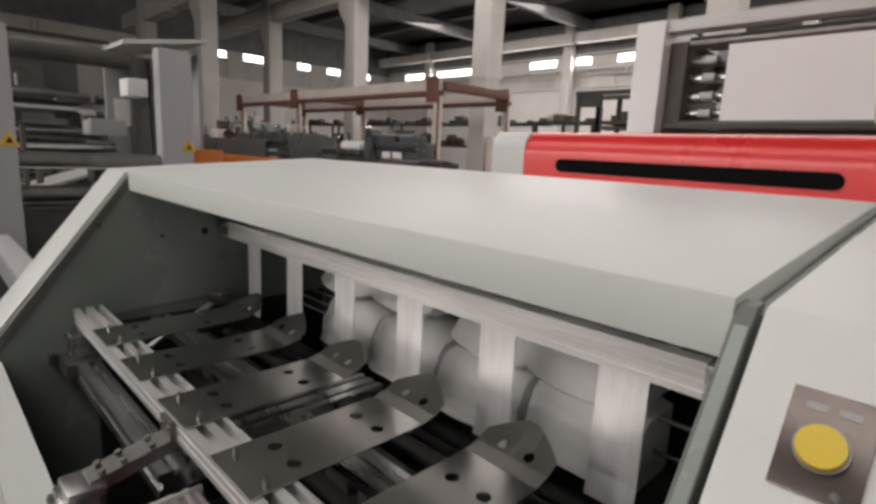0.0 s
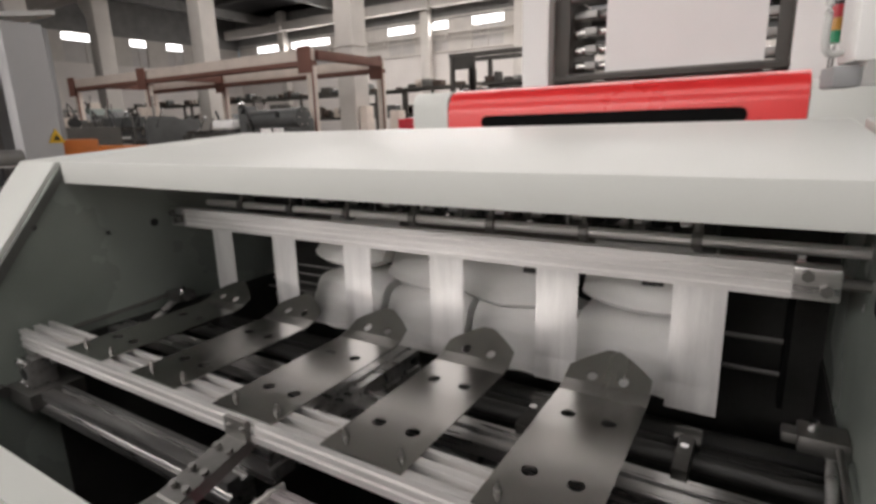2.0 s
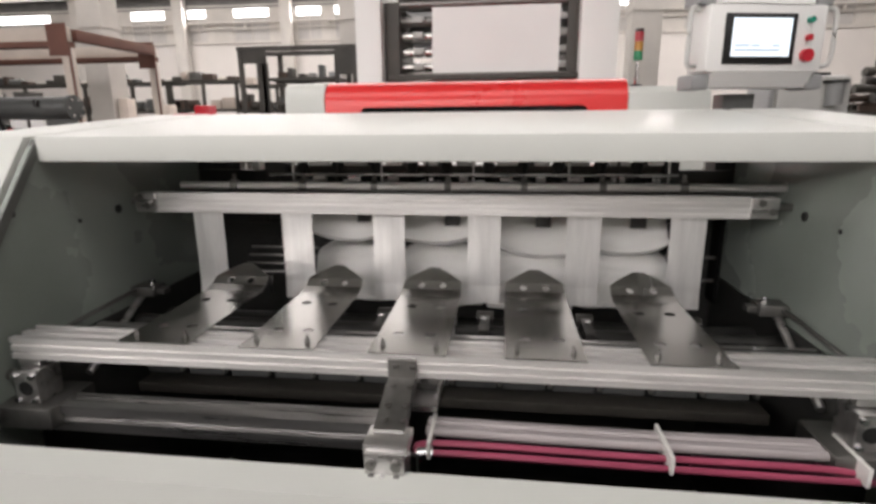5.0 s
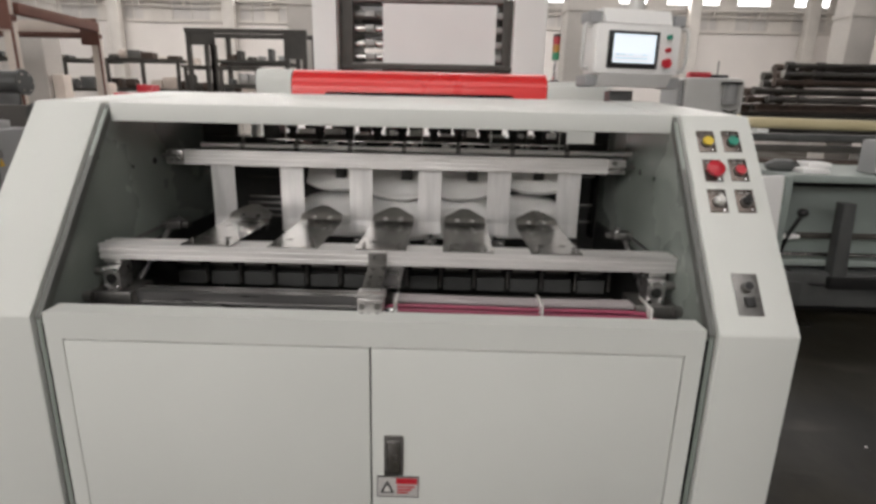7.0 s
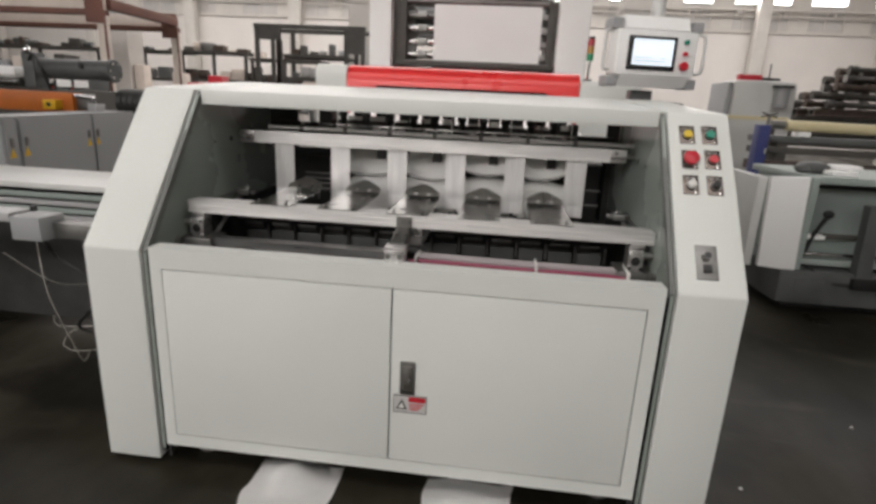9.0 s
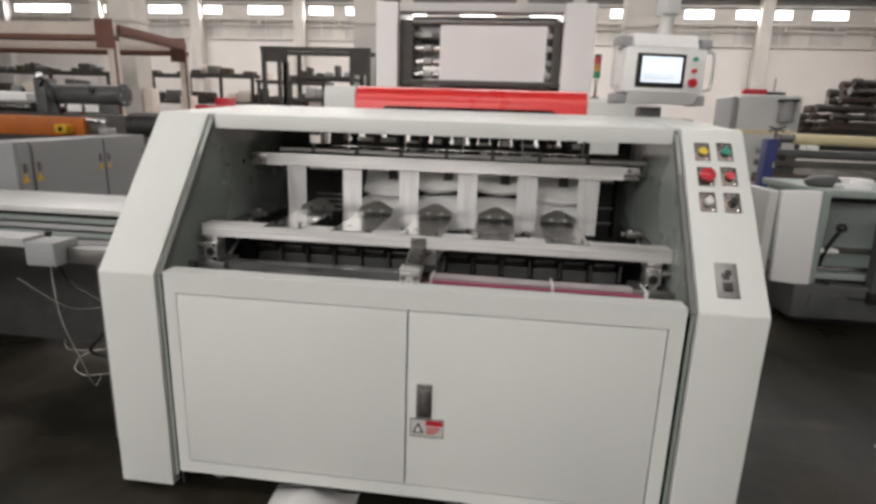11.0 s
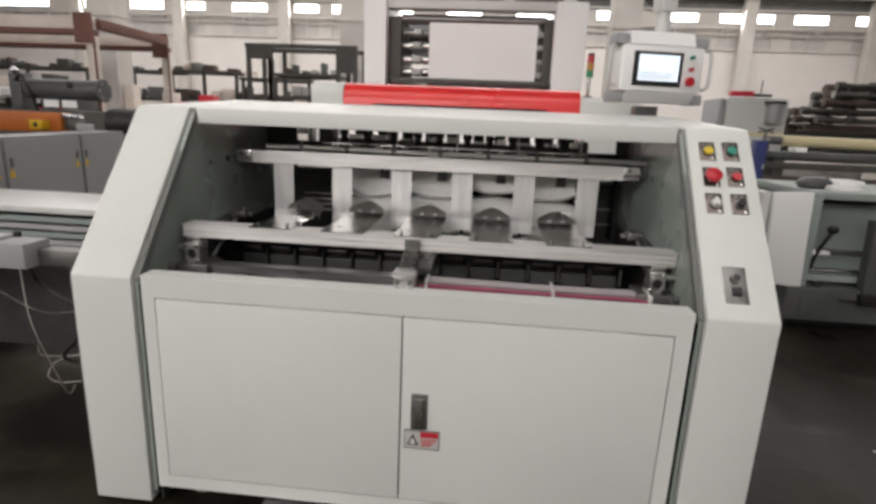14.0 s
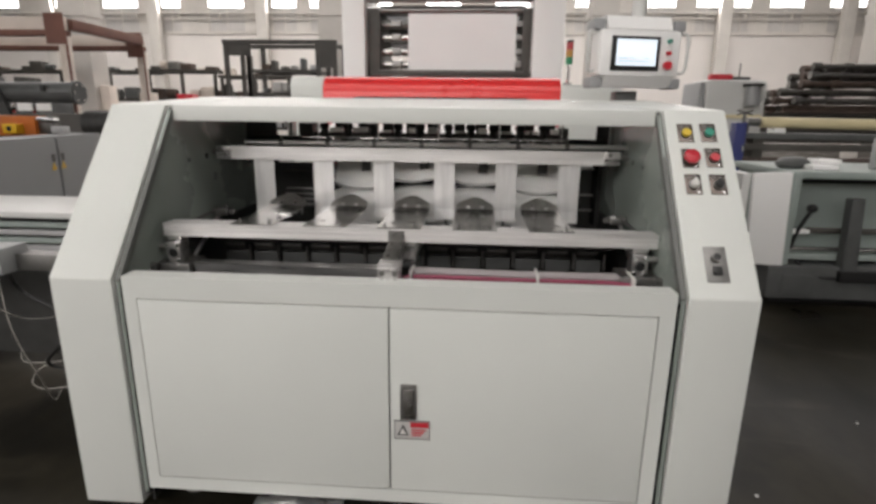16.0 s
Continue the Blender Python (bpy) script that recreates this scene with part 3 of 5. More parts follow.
    part("hose_fitting", cyl(cyl(B(), (0.018, 0.16, 0.772), (0.045, 0.165, 0.772), 0.011, 12), (0.018, 0.13, 0.755), (0.018, 0.13, 0.79), 0.009, 10), CHROME, m, "chrome push-in hose fitting")
    for y, z in ((0.214, 0.908), (0.185, 0.886), (0.14, 0.876), (0.108, 0.868)):
        for dx in (-0.028, 0.010):
            part("bolt", cyl(B(), (dx * 0.8 - 0.003, y, z), (dx * 0.8 - 0.003, y - 0.002, z + 0.006), 0.006, 8), DULL, br)
    part("pivot_bolt", cyl(B(), (-0.016, 0.046, 0.80), (-0.016, 0.036, 0.80), 0.014, 6), CHROME, br)
    # end blocks of the beam
    for s in (-1, 1):
        bm = box(B(), *sorted((s * 0.735, s * 0.785)), 0.20, 0.26, 0.80, 0.868, 0.004)
        eb = part("end_block", bm, ALUD, m, "aluminium clamp block")
        part("bore", cyl(B(), (s * 0.760, 0.199, 0.832), (s * 0.760, 0.205, 0.832), 0.015, 16), BLACK, eb)
        part("upper_block", box(B(), *sorted((s * 0.742, s * 0.790)), 0.222, 0.285, 0.870, 0.883, 0.003), ALUD, eb)
        for dx, z in ((0.742, 0.808), (0.742, 0.858), (0.778, 0.808), (0.778, 0.858)):
            part("cap_screw", cyl(B(), (s * dx, 0.200, z), (s * dx, 0.193, z), 0.006, 10), CHROME, eb)
        part("side_bolt", cyl(B(), (s * 0.79, 0.23, 0.845), (s * IN, 0.23, 0.845), 0.012, 12), DULL, eb)
        part("side_bolt", cyl(B(), (s * 0.80, 0.17, 0.79), (s * IN, 0.17, 0.79), 0.016, 6), DULL, eb)
        bm = box(B(), *sorted((s * 0.70, s * IN)), 0.18, 0.30, 0.755, 0.80, 0.006)
        part("foot_block", bm, DULL, m)
        bm = box(B(), *sorted((s * 0.755, s * IN)), 0.60, 0.655, 0.885, 0.912, 0.004)
        box(bm, *sorted((s * 0.735, s * 0.765)), 0.615, 0.645, 0.888, 0.905, 0.003)
        stop = part("stop_block", bm, DULL, m, "small machined stop block")
        part("set_screw", cyl(B(), (s * 0.775, 0.628, 0.912), (s * 0.775, 0.628, 0.926), 0.008, 6), CHROME, stop)
        part("tie_rod", cyl(B(), (s * 0.800, 0.62, 0.886), (s * 0.800, 0.40, 0.765), 0.009, 12), ALUD, m, "slim bright tie rod")
        part("edge_rod", cyl(B(), (s * 0.806, 0.60, 0.903), (s * 0.806, 0.295, 0.890), 0.005, 10), DULL, m)
    # cross shafts and slats deep in the belly
    rail = [(0.425, 0.838), (0.425, 0.862), (0.452, 0.862), (0.452, 0.852), (0.462, 0.852), (0.462, 0.862), (0.480, 0.862), (0.480, 0.846), (0.512, 0.846), (0.512, 0.838)]
    part("flat_rail", prism(B(), rail, -IN, IN, "x"), ALUD, m, "grimy stepped aluminium rail")
    for k, x in enumerate((-0.63, -0.375, -0.13, 0.12, 0.36, 0.61)):
        bm = box(B(), x - 0.012, x + 0.012, 0.50, 0.63, 0.846, 0.868, 0.003)
        cyl(bm, (x - 0.02, 0.61, 0.857), (x + 0.02, 0.61, 0.857), 0.017, 14)
        part("roller_lever", bm, SHAFT, m, "dark roller lever")
        part("lever_bolt", cyl(B(), (x, 0.555, 0.868), (x, 0.555, 0.876), 0.007, 8), CHROME, m)
    # shafts coloured near black for the unlit belly
    for y, z, r in ((0.61, 0.815, 0.018), (0.68, 0.79, 0.016), (0.75, 0.77, 0.03)):
        part("cross_shaft", cyl(B(), (-IN, y, z), (IN, y, z), r, 16), DARK, m, "cross shaft coloured for the dark belly")
    for i in range(13):
        x = -0.68 + 0.112 * i
        part("chain_plate", box(B(), x - 0.047, x + 0.047, 0.50, 0.53, 0.722, 0.768, 0.004), GREYD, m)
        part("chain_link", box(B(), x - 0.040, x + 0.034, 0.485, 0.498, 0.792, 0.802, 0.002), DULL, m)
        part("chain_pin", cyl(B(), (x + 0.056, 0.49, 0.735), (x + 0.056, 0.49, 0.795), 0.006, 8), DULL, m)
        part("chain_cheek", box(B(), x - 0.044, x + 0.030, 0.515, 0.53, 0.772, 0.788, 0.003), SHAFT, m)
    part("chain_rail", box(B(), -0.76, 0.76, 0.495, 0.56, 0.805, 0.815, 0.003), RACKM, m)
    part("chain_rail", box(B(), -0.76, 0.76, 0.50, 0.56, 0.665, 0.69, 0.003), RACKM, m)


def guide_plate(x, m):
    """A stainless tongue: flat on the beam, turned up towards its pointed tip, with round holes."""
    w = 0.071
    bm = B()
    prof = [(0.220, 0.9315), (0.40, 0.9315), (0.54, 0.9325), (0.565, 0.937), (0.596, 0.954), (0.614, 0.967), (0.628, 0.978)]
    half = [w, w, w, w, w * 0.97, w * 0.56, w * 0.16]
    # strips leave square openings that are filled round by rings
    def zy(y):
        for (a, za), (b, zb) in zip(prof, prof[1:]):
            if y <= b:
                return za + (zb - za) * (y - a) / (b - a)
        return prof[-1][1]
    def hw(y):
        for (a, _), (b, _), ha, hb in zip(prof, prof[1:], half, half[1:]):
            if y <= b:
                return ha + (hb - ha) * (y - a) / (b - a)
        return half[-1]
    holes = [(-0.031, 0.308, 0.0115), (0.031, 0.308, 0.0115), (-0.031, 0.468, 0.0115), (0.031, 0.468, 0.0115), (-0.026, 0.582, 0.009), (0.026, 0.582, 0.009)]
    ys = sorted({0.22, 0.27, 0.38, 0.44, 0.54, 0.604, 0.614, 0.622, 0.628} | {round(h[1] + k * 0.0125, 4) for h in holes for k in (-1, 1)})
    n = 12

    def sheet(top, walls):
        """One facet of the plate: upper and under side, and the walls along the free edges."""
        up = [bm.verts.new(v) for v in top]
        low = [bm.verts.new((v[0], v[1], v[2] - 0.0025)) for v in top]
        bm.faces.new(up)
        bm.faces.new(low[::-1])
        for i in walls:
            j = (i + 1) % len(top)
            bm.faces.new((up[j], up[i], low[i], low[j]))

    for a, b in zip(ys, ys[1:]):
        row = [h for h in holes if a - 1e-6 <= h[1] - 0.0125 and h[1] + 0.0125 <= b + 1e-6]
        if row:
            (lx, hy, r), (rx, _, _) = row
            xs = [(-hw(a), -hw(b)), (lx - 0.0125, lx - 0.0125), (lx + 0.0125, lx + 0.0125), (rx - 0.0125, rx - 0.0125), (rx + 0.0125, rx + 0.0125), (hw(a), hw(b))]
            skip = {1, 3}
        else:
            xs = [(-hw(a), -hw(b)), (hw(a), hw(b))]
            skip = set()
        for k in range(len(xs) - 1):
            if k in skip:
                cx = lx if k == 1 else rx
                square, ring = [], []
                for j in range(n):
                    t = 2 * math.pi * (j + 0.5) / n
                    c, s_ = math.cos(t), math.sin(t)
                    q = 0.0125 / max(abs(c), abs(s_))
                    square.append((x + cx + c * q, hy + s_ * q, zy(hy + s_ * q)))
                    ring.append((x + cx + c * r, hy + s_ * r, zy(hy + s_ * r)))
                for j in range(n):
                    sheet((square[j], square[(j + 1) % n], ring[(j + 1) % n], ring[j]), (2,))
            else:
                (p0, p1), (q0, q1) = xs[k], xs[k + 1]
                walls = [i for i, on in ((0, a == ys[0]), (1, k == len(xs) - 2), (2, b == ys[-1]), (3, k == 0)) if on]
                sheet(((x + p0, a, zy(a)), (x + q0, a, zy(a)), (x + q1, b, zy(b)), (x + p1, b, zy(b))), walls)
    bmesh.ops.remove_doubles(bm, verts=bm.verts[:], dist=0.0002)
    p = part("guide_plate", bm, STEEL, m, "stainless guide plate with holes and a turned-up tip", smooth=False)
    for dx in (-0.05, 0.05):
        bm = cyl(B(), (x + dx, 0.252, 0.931), (x + dx, 0.252, 0.937), 0.0055, 6)
        cyl(bm, (x + dx, 0.252, 0.937), (x + dx, 0.252, 0.944), 0.003, 8)
        part("bolt", bm, DULL, p)


throat()


def knife_bars():
    """The dark bars with clamps that show between hood and crossbar."""
    m = MACHINE
    r = random.Random(21)
    bar = part("knife_bar", box(B(), -0.50, 0.60, 0.84, 0.88, 1.196, 1.212, 0.003), RACKM, m, "dark knife bar")
    low = part("clamp_bar", box(B(), -0.72, 0.74, 0.84, 0.88, 1.118, 1.146, 0.003), RACKM, m, "dark clamp bar")
    part("rear_bar", box(B(), -0.78, 0.79, 0.93, 0.96, 1.112, 1.192, 0.003), DARK, m, "black rear bar")
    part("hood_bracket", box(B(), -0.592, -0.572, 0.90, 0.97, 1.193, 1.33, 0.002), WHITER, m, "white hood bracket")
    part("end_carrier", box(B(), -0.515, -0.455, 0.81, 0.90, 1.11, 1.25, 0.006), DARK, m)
    part("end_carrier", box(B(), 0.575, 0.612, 0.81, 0.90, 1.11, 1.24, 0.006), DARK, m)
    for i in range(10):
        x = -0.40 + 0.102 * i + r.uniform(-0.012, 0.012)
        bm = ball(B(), (x, 0.83, 1.237), 0.021, 12, (1, 1, 0.9))
        cyl(bm, (x, 0.83, 1.15), (x, 0.83, 1.235), 0.011, 10)
        cyl(bm, (x, 0.83, 1.205), (x, 0.83, 1.222), 0.017, 8)
        box(bm, x - 0.021, x + 0.021, 0.815, 0.845, 1.142, 1.166, 0.003)
        part("clamp", bm, BLACK, bar, "black clamp with a round knob")
        part("clamp_screw", cyl(B(), (x + 0.03, 0.83, 1.154), (x + 0.03, 0.812, 1.154), 0.008, 8), CHROME, bar)
        w = r.uniform(0.018, 0.034)
        part("slide_block", box(B(), x + 0.05 - w, x + 0.05 + w, 0.82, 0.85, 1.214, 1.214 + r.uniform(0.008, 0.022), 0.003), (ALU, LIGHT, ALUD)[i % 3], bar, "bright machined slide")
        part("slide_foot", box(B(), x + 0.048 - w * 0.6, x + 0.048 + w * 0.6, 0.818, 0.848, 1.170, 1.182, 0.002), (ALUD, CHROME)[i % 2], bar)
        part("rear_clamp", box(B(), x + 0.02, x + 0.06 + r.uniform(0, 0.02), 0.93, 0.965, 1.193, 1.255, 0.004), DARK, m)
    for i in range(9):
        x = -0.42 + 0.125 * i
        part("air_nozzle_block", box(B(), x - 0.030, x + 0.030, 0.825, 0.895, 1.147, 1.168, 0.003), (GREYD, DULL, RACKM)[i % 3], low, "dark machined block")
    for i in range(9):
        x = -0.43 + 0.127 * i
        part("adjusting_rod", cyl(B(), (x, 0.812, 1.14), (x, 0.812, 1.255), 0.004, 8), (CHROME, RACKM)[i % 2], bar, "thin adjusting rod")
    part("upper_rod", cyl(B(), (-0.50, 0.81, 1.190), (0.61, 0.81, 1.190), 0.005, 8), CHROME, m)
    part("upper_rod", cyl(B(), (-0.72, 0.79, 1.152), (0.74, 0.79, 1.152), 0.006, 8), DULL, m)
    # dark sheets added so that both corners under the hood stay in shade
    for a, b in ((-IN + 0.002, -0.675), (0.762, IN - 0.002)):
        part("corner_plate", box(B(), a, b, 0.985, 0.995, 1.062, 1.32), DARK, m, "dark sheet for the shaded corner under the hood")
    for x in LANE_X[1:]:
        part("press_finger", box(B(), x + 0.01, x + 0.05, 0.775, 0.79, 1.055, 1.12, 0.003), DARK, m, "dark press finger")
    web = prism(B(), [(0.93, 1.100), (1.5, 1.160), (2.29, 1.262), (2.29, 1.259), (1.5, 1.157), (0.93, 1.097)], -0.70, 0.735, "x")
    part("tissue_web", web, PAPER, m, "broad white tissue web running in from behind")
    # idle lane: thin wires and pins
    for z in (0.905, 0.925, 0.945, 0.965):
        part("wire", cyl(B(), (-0.60, 0.80 + (z - 0.9), z), (-0.39, 0.80 + (z - 0.9), z), 0.004, 8), DULL, m)
    for z in (1.045, 0.89):
        for a, b in ((-0.60, -0.38),):
            part("cross_pin", cyl(B(), (a, 0.86, z), (b, 0.86, z), 0.005, 8), SHAFT, m)
    for z in (1.075, 0.965, 0.90):
        part("short_rod", cyl(B(), (0.60, 0.84, z), (0.735, 0.84, z), 0.005, 10), DULL, m, "short steel rod")
    # plate blackened to sink into the dark of the throat
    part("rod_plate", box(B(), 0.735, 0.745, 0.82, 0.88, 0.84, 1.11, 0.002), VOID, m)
    for x in (-0.54, -0.51):
        part("upright_pin", cyl(B(), (x, 0.78, 0.85), (x, 0.78, 0.90), 0.006, 8), CHROME, m)


knife_bars()


# ---- folded tissue in the four working lanes ----
def lobe(z_top, curl, z_bot, y_back, y_front, sag, seed, layers, ease):
    """A soft fold of tissue, bulging forwards, with thin layers showing at its face."""
    bm = B()
    nx, ns = 18, 22
    rows = []
    for j in range(ns + 1):
        s = j / ns
        row = []
        for i in range(nx + 1):
            u = -1 + 2 * i / nx
            x = 0.115 * u
            bulge = (min(1, s / 0.85) ** ease) * (1 - (max(0, s - 0.85) / 0.15) ** 2 * curl)
            edge = 1 - 0.14 * abs(u) ** 6
            y = y_back + (y_front - y_back) * bulge * edge
            z = z_top + (z_bot - z_top) * s
            z += sag * (1 - u * u) * (s if sag < 0 else 1 - s)
            w = noise.noise((u * 2.0 + seed, s * 2.6, seed * 0.7))
            y += 0.008 * w + 0.0016 * math.sin(s * layers * 6.283 + 2 * w)
            row.append(bm.verts.new((x, y, z + 0.001 * w)))
        rows.append(row)
    back = [[bm.verts.new((v.co.x, y_back + 0.09, v.co.z)) for v in (rows[0][i], rows[-1][i])] for i in range(nx + 1)]
    for a, b in zip(rows, rows[1:]):
        for i in range(nx):
            bm.faces.new((a[i], a[i + 1], b[i + 1], b[i]))
    for i in range(nx):
        bm.faces.new((rows[0][i], back[i][0], back[i + 1][0], rows[0][i + 1]))
        bm.faces.new((rows[-1][i], rows[-1][i + 1], back[i + 1][1], back[i][1]))
    for i in (0, nx):
        bm.faces.new([r[i] for r in rows] + [back[i][1], back[i][0]])
    return bm


STACKS, FOLDS = [], []
for i, x in enumerate(LANE_X[1:]):
    st = solid("folded_tissue", lobe(0.968, 0.1, 0.842, 0.82, 0.746, 0.018, 3.1 + i, 4, 0.35), TISSUE,
               "pile of soft white folded tissue under the fold", "tissue pile", "tissue piles in the lanes")
    part("tissue_layer", lobe(0.892, 0.1, 0.838, 0.81, 0.742, 0.004, 5.3 + i, 3, 0.4), TISSUE, st, "lowest loose tissue layer")
    st.location = (x, 0, 0)
    fo = solid("tissue_fold", lobe(1.10, 0.3, 1.000, 0.84, 0.752, -0.024, 7.7 + 2 * i, 3, 1.1), TISSUE,
               "loose white tissue fold swinging above the pile", "tissue fold", "tissue folds in the lanes")
    fo.location = (x, 0, 0)
    STACKS.append(st)
    FOLDS.append(fo)


# ---- the embossing unit behind, with the red hood ----
def emboss_unit():
    u = thing("embossing_unit", (0, 2.9, 0), "white embossing unit with a glossy red rounded hood", "machine")
    red = [(3.2, 1.0), (3.2, 1.545)] + [(2.50 + 0.12 * math.cos(radians(90 + 15 * k)), 1.425 + 0.12 * math.sin(radians(90 + 15 * k))) for k in range(7)] + [(2.378, 1.0)]
    part("red_hood", prism(B(), red, -0.825, 0.792, "x"), RED, u, "glossy red rounded hood")
    slot = [(cx + 0.032 * math.cos(radians(a0 + 15 * k)), 1.375 + 0.032 * math.sin(radians(a0 + 15 * k))) for cx, a0 in ((0.557, -90), (-0.588, 90)) for k in range(13)]
    bm = prism(B(), slot, 2.370, 2.378, "y")
    # raised black shape, coloured as the slot's unlit depth
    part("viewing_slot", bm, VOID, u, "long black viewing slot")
    white = [(3.25, 0.02), (3.25, 1.542)] + [(2.46 + 0.08 * math.cos(radians(90 + 15 * k)), 1.462 + 0.08 * math.sin(radians(90 + 15 * k))) for k in range(7)] + [(2.38, 0.02)]
    part("end_cover", prism(B(), white, -1.052, -0.828, "x", 0.004), WHITE, u, "white end cover")
    right = [(3.25, 0.02), (3.25, 1.50), (2.42, 1.50), (2.38, 1.47), (2.38, 0.02)]
    part("end_cover", prism(B(), right, 0.795, 1.20, "x", 0.004), WHITE, u, "white end cover")
    part("body", box(B(), -0.825, 0.812, 2.45, 3.2, 0.02, 1.0), DARK, u)
    part("outfeed_bed", box(B(), -0.95, 1.0, 1.18, 2.37, 0.75, 0.80), TEAL, u)
    for x in (-0.9, 0.95):
        part("bed_leg", box(B(), x - 0.03, x + 0.03, 1.5, 1.56, 0, 0.75), TEAL, u)
    part("bed_bracket", box(B(), 0.95, 1.06, 1.56, 1.66, 0.80, 1.42, 0.005), GREYD, u)
    part("bed_lever", cyl(B(), (1.12, 1.62, 1.36), (1.24, 1.62, 1.35), 0.012, 10), BLACK, u)
    u.location.y -= 0.07
    part("bed_arm", box(B(), 1.02, 1.26, 1.60, 1.66, 1.30, 1.345, 0.004), GREYD, u)


def print_unit():
    u = thing("unwind_stand", (0, 4.4, 0), "tall white roller stand carrying a broad white paper web", "machine")
    for a, b in ((-1.063, -0.845), (0.738, 1.03)):
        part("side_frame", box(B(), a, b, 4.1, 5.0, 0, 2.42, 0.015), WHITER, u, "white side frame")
    part("top_beam", box(B(), -0.84, 0.733, 4.14, 4.3, 2.34, 2.42, 0.006), LIGHT, u)
    part("rear_beam", box(B(), -0.84, 0.733, 4.8, 4.95, 2.05, 2.2, 0.006), GREYD, u)
    for a, b in ((-0.842, -0.72), (0.65, 0.735)):
        part("inner_plate", box(B(), a, b, 4.22, 4.95, 1.3, 2.28, 0.004), RACKM, u)
    web = part("paper_web", box(B(), -0.445, 0.592, 4.235, 4.238, 1.60, 2.235), PAPER, u, "white paper web")
    for y, z, r, mt in ((4.28, 2.27, 0.045, DULL), (4.20, 1.69, 0.03, DULL), (4.24, 1.63, 0.028, RACKM)):
        part("roller", cyl(B(), (-0.72, y, z), (0.68, y, z), r, 20), mt, u, "steel roller")
    part("ink_bar", box(B(), -0.80, 0.74, 4.12, 4.20, 1.66, 1.70, 0.004), RACKM, u)
    for z in (1.78, 1.90, 2.03, 2.15):
        part("roller", cyl(B(), (-0.74, 4.36, z), (0.70, 4.36, z), 0.04, 18), (STEEL, DULL)[int(z * 100) % 2], u, "steel roller")
        for x in (-0.55, 0.645):
            part("bearing_block", box(B(), x - 0.06, x + 0.03, 4.25, 4.33, z - 0.03, z + 0.025, 0.006), (BLACK, DULL)[int(z * 50) % 2], u)
    u.location = (u.location.x, u.location.y - 0.2, 0)
    part("back_plate", box(B(), -0.84, 0.733, 4.96, 4.98, 2.02, 2.42), GREY, u, "grey back plate")
    part("top_shelf", box(B(), -0.72, 0.66, 4.3, 4.5, 2.285, 2.33, 0.004), BLACK, u)


def signal_tower():
    u = thing("signal_tower", (0.852, 2.43, 1.50), "slim signal tower light, red over amber over green", "signal light")
    part("pole", cyl(B(), (0.852, 2.43, 1.50), (0.852, 2.43, 1.63), 0.010, 12), CHROME, u)
    part("base", cyl(B(), (0.852, 2.43, 1.50), (0.852, 2.43, 1.512), 0.03, 16), BLACK, u)
    for z, mt in ((1.635, LAMP_G), (1.682, LAMP_O), (1.729, LAMP_R)):
        part("lens", cyl(B(), (0.852, 2.43, z), (0.852, 2.43, z + 0.045), 0.023, 18), mt, u)
    part("cap", cyl(B(), (0.852, 2.43, 1.775), (0.852, 2.43, 1.79), 0.022, 18), BLACK, u)


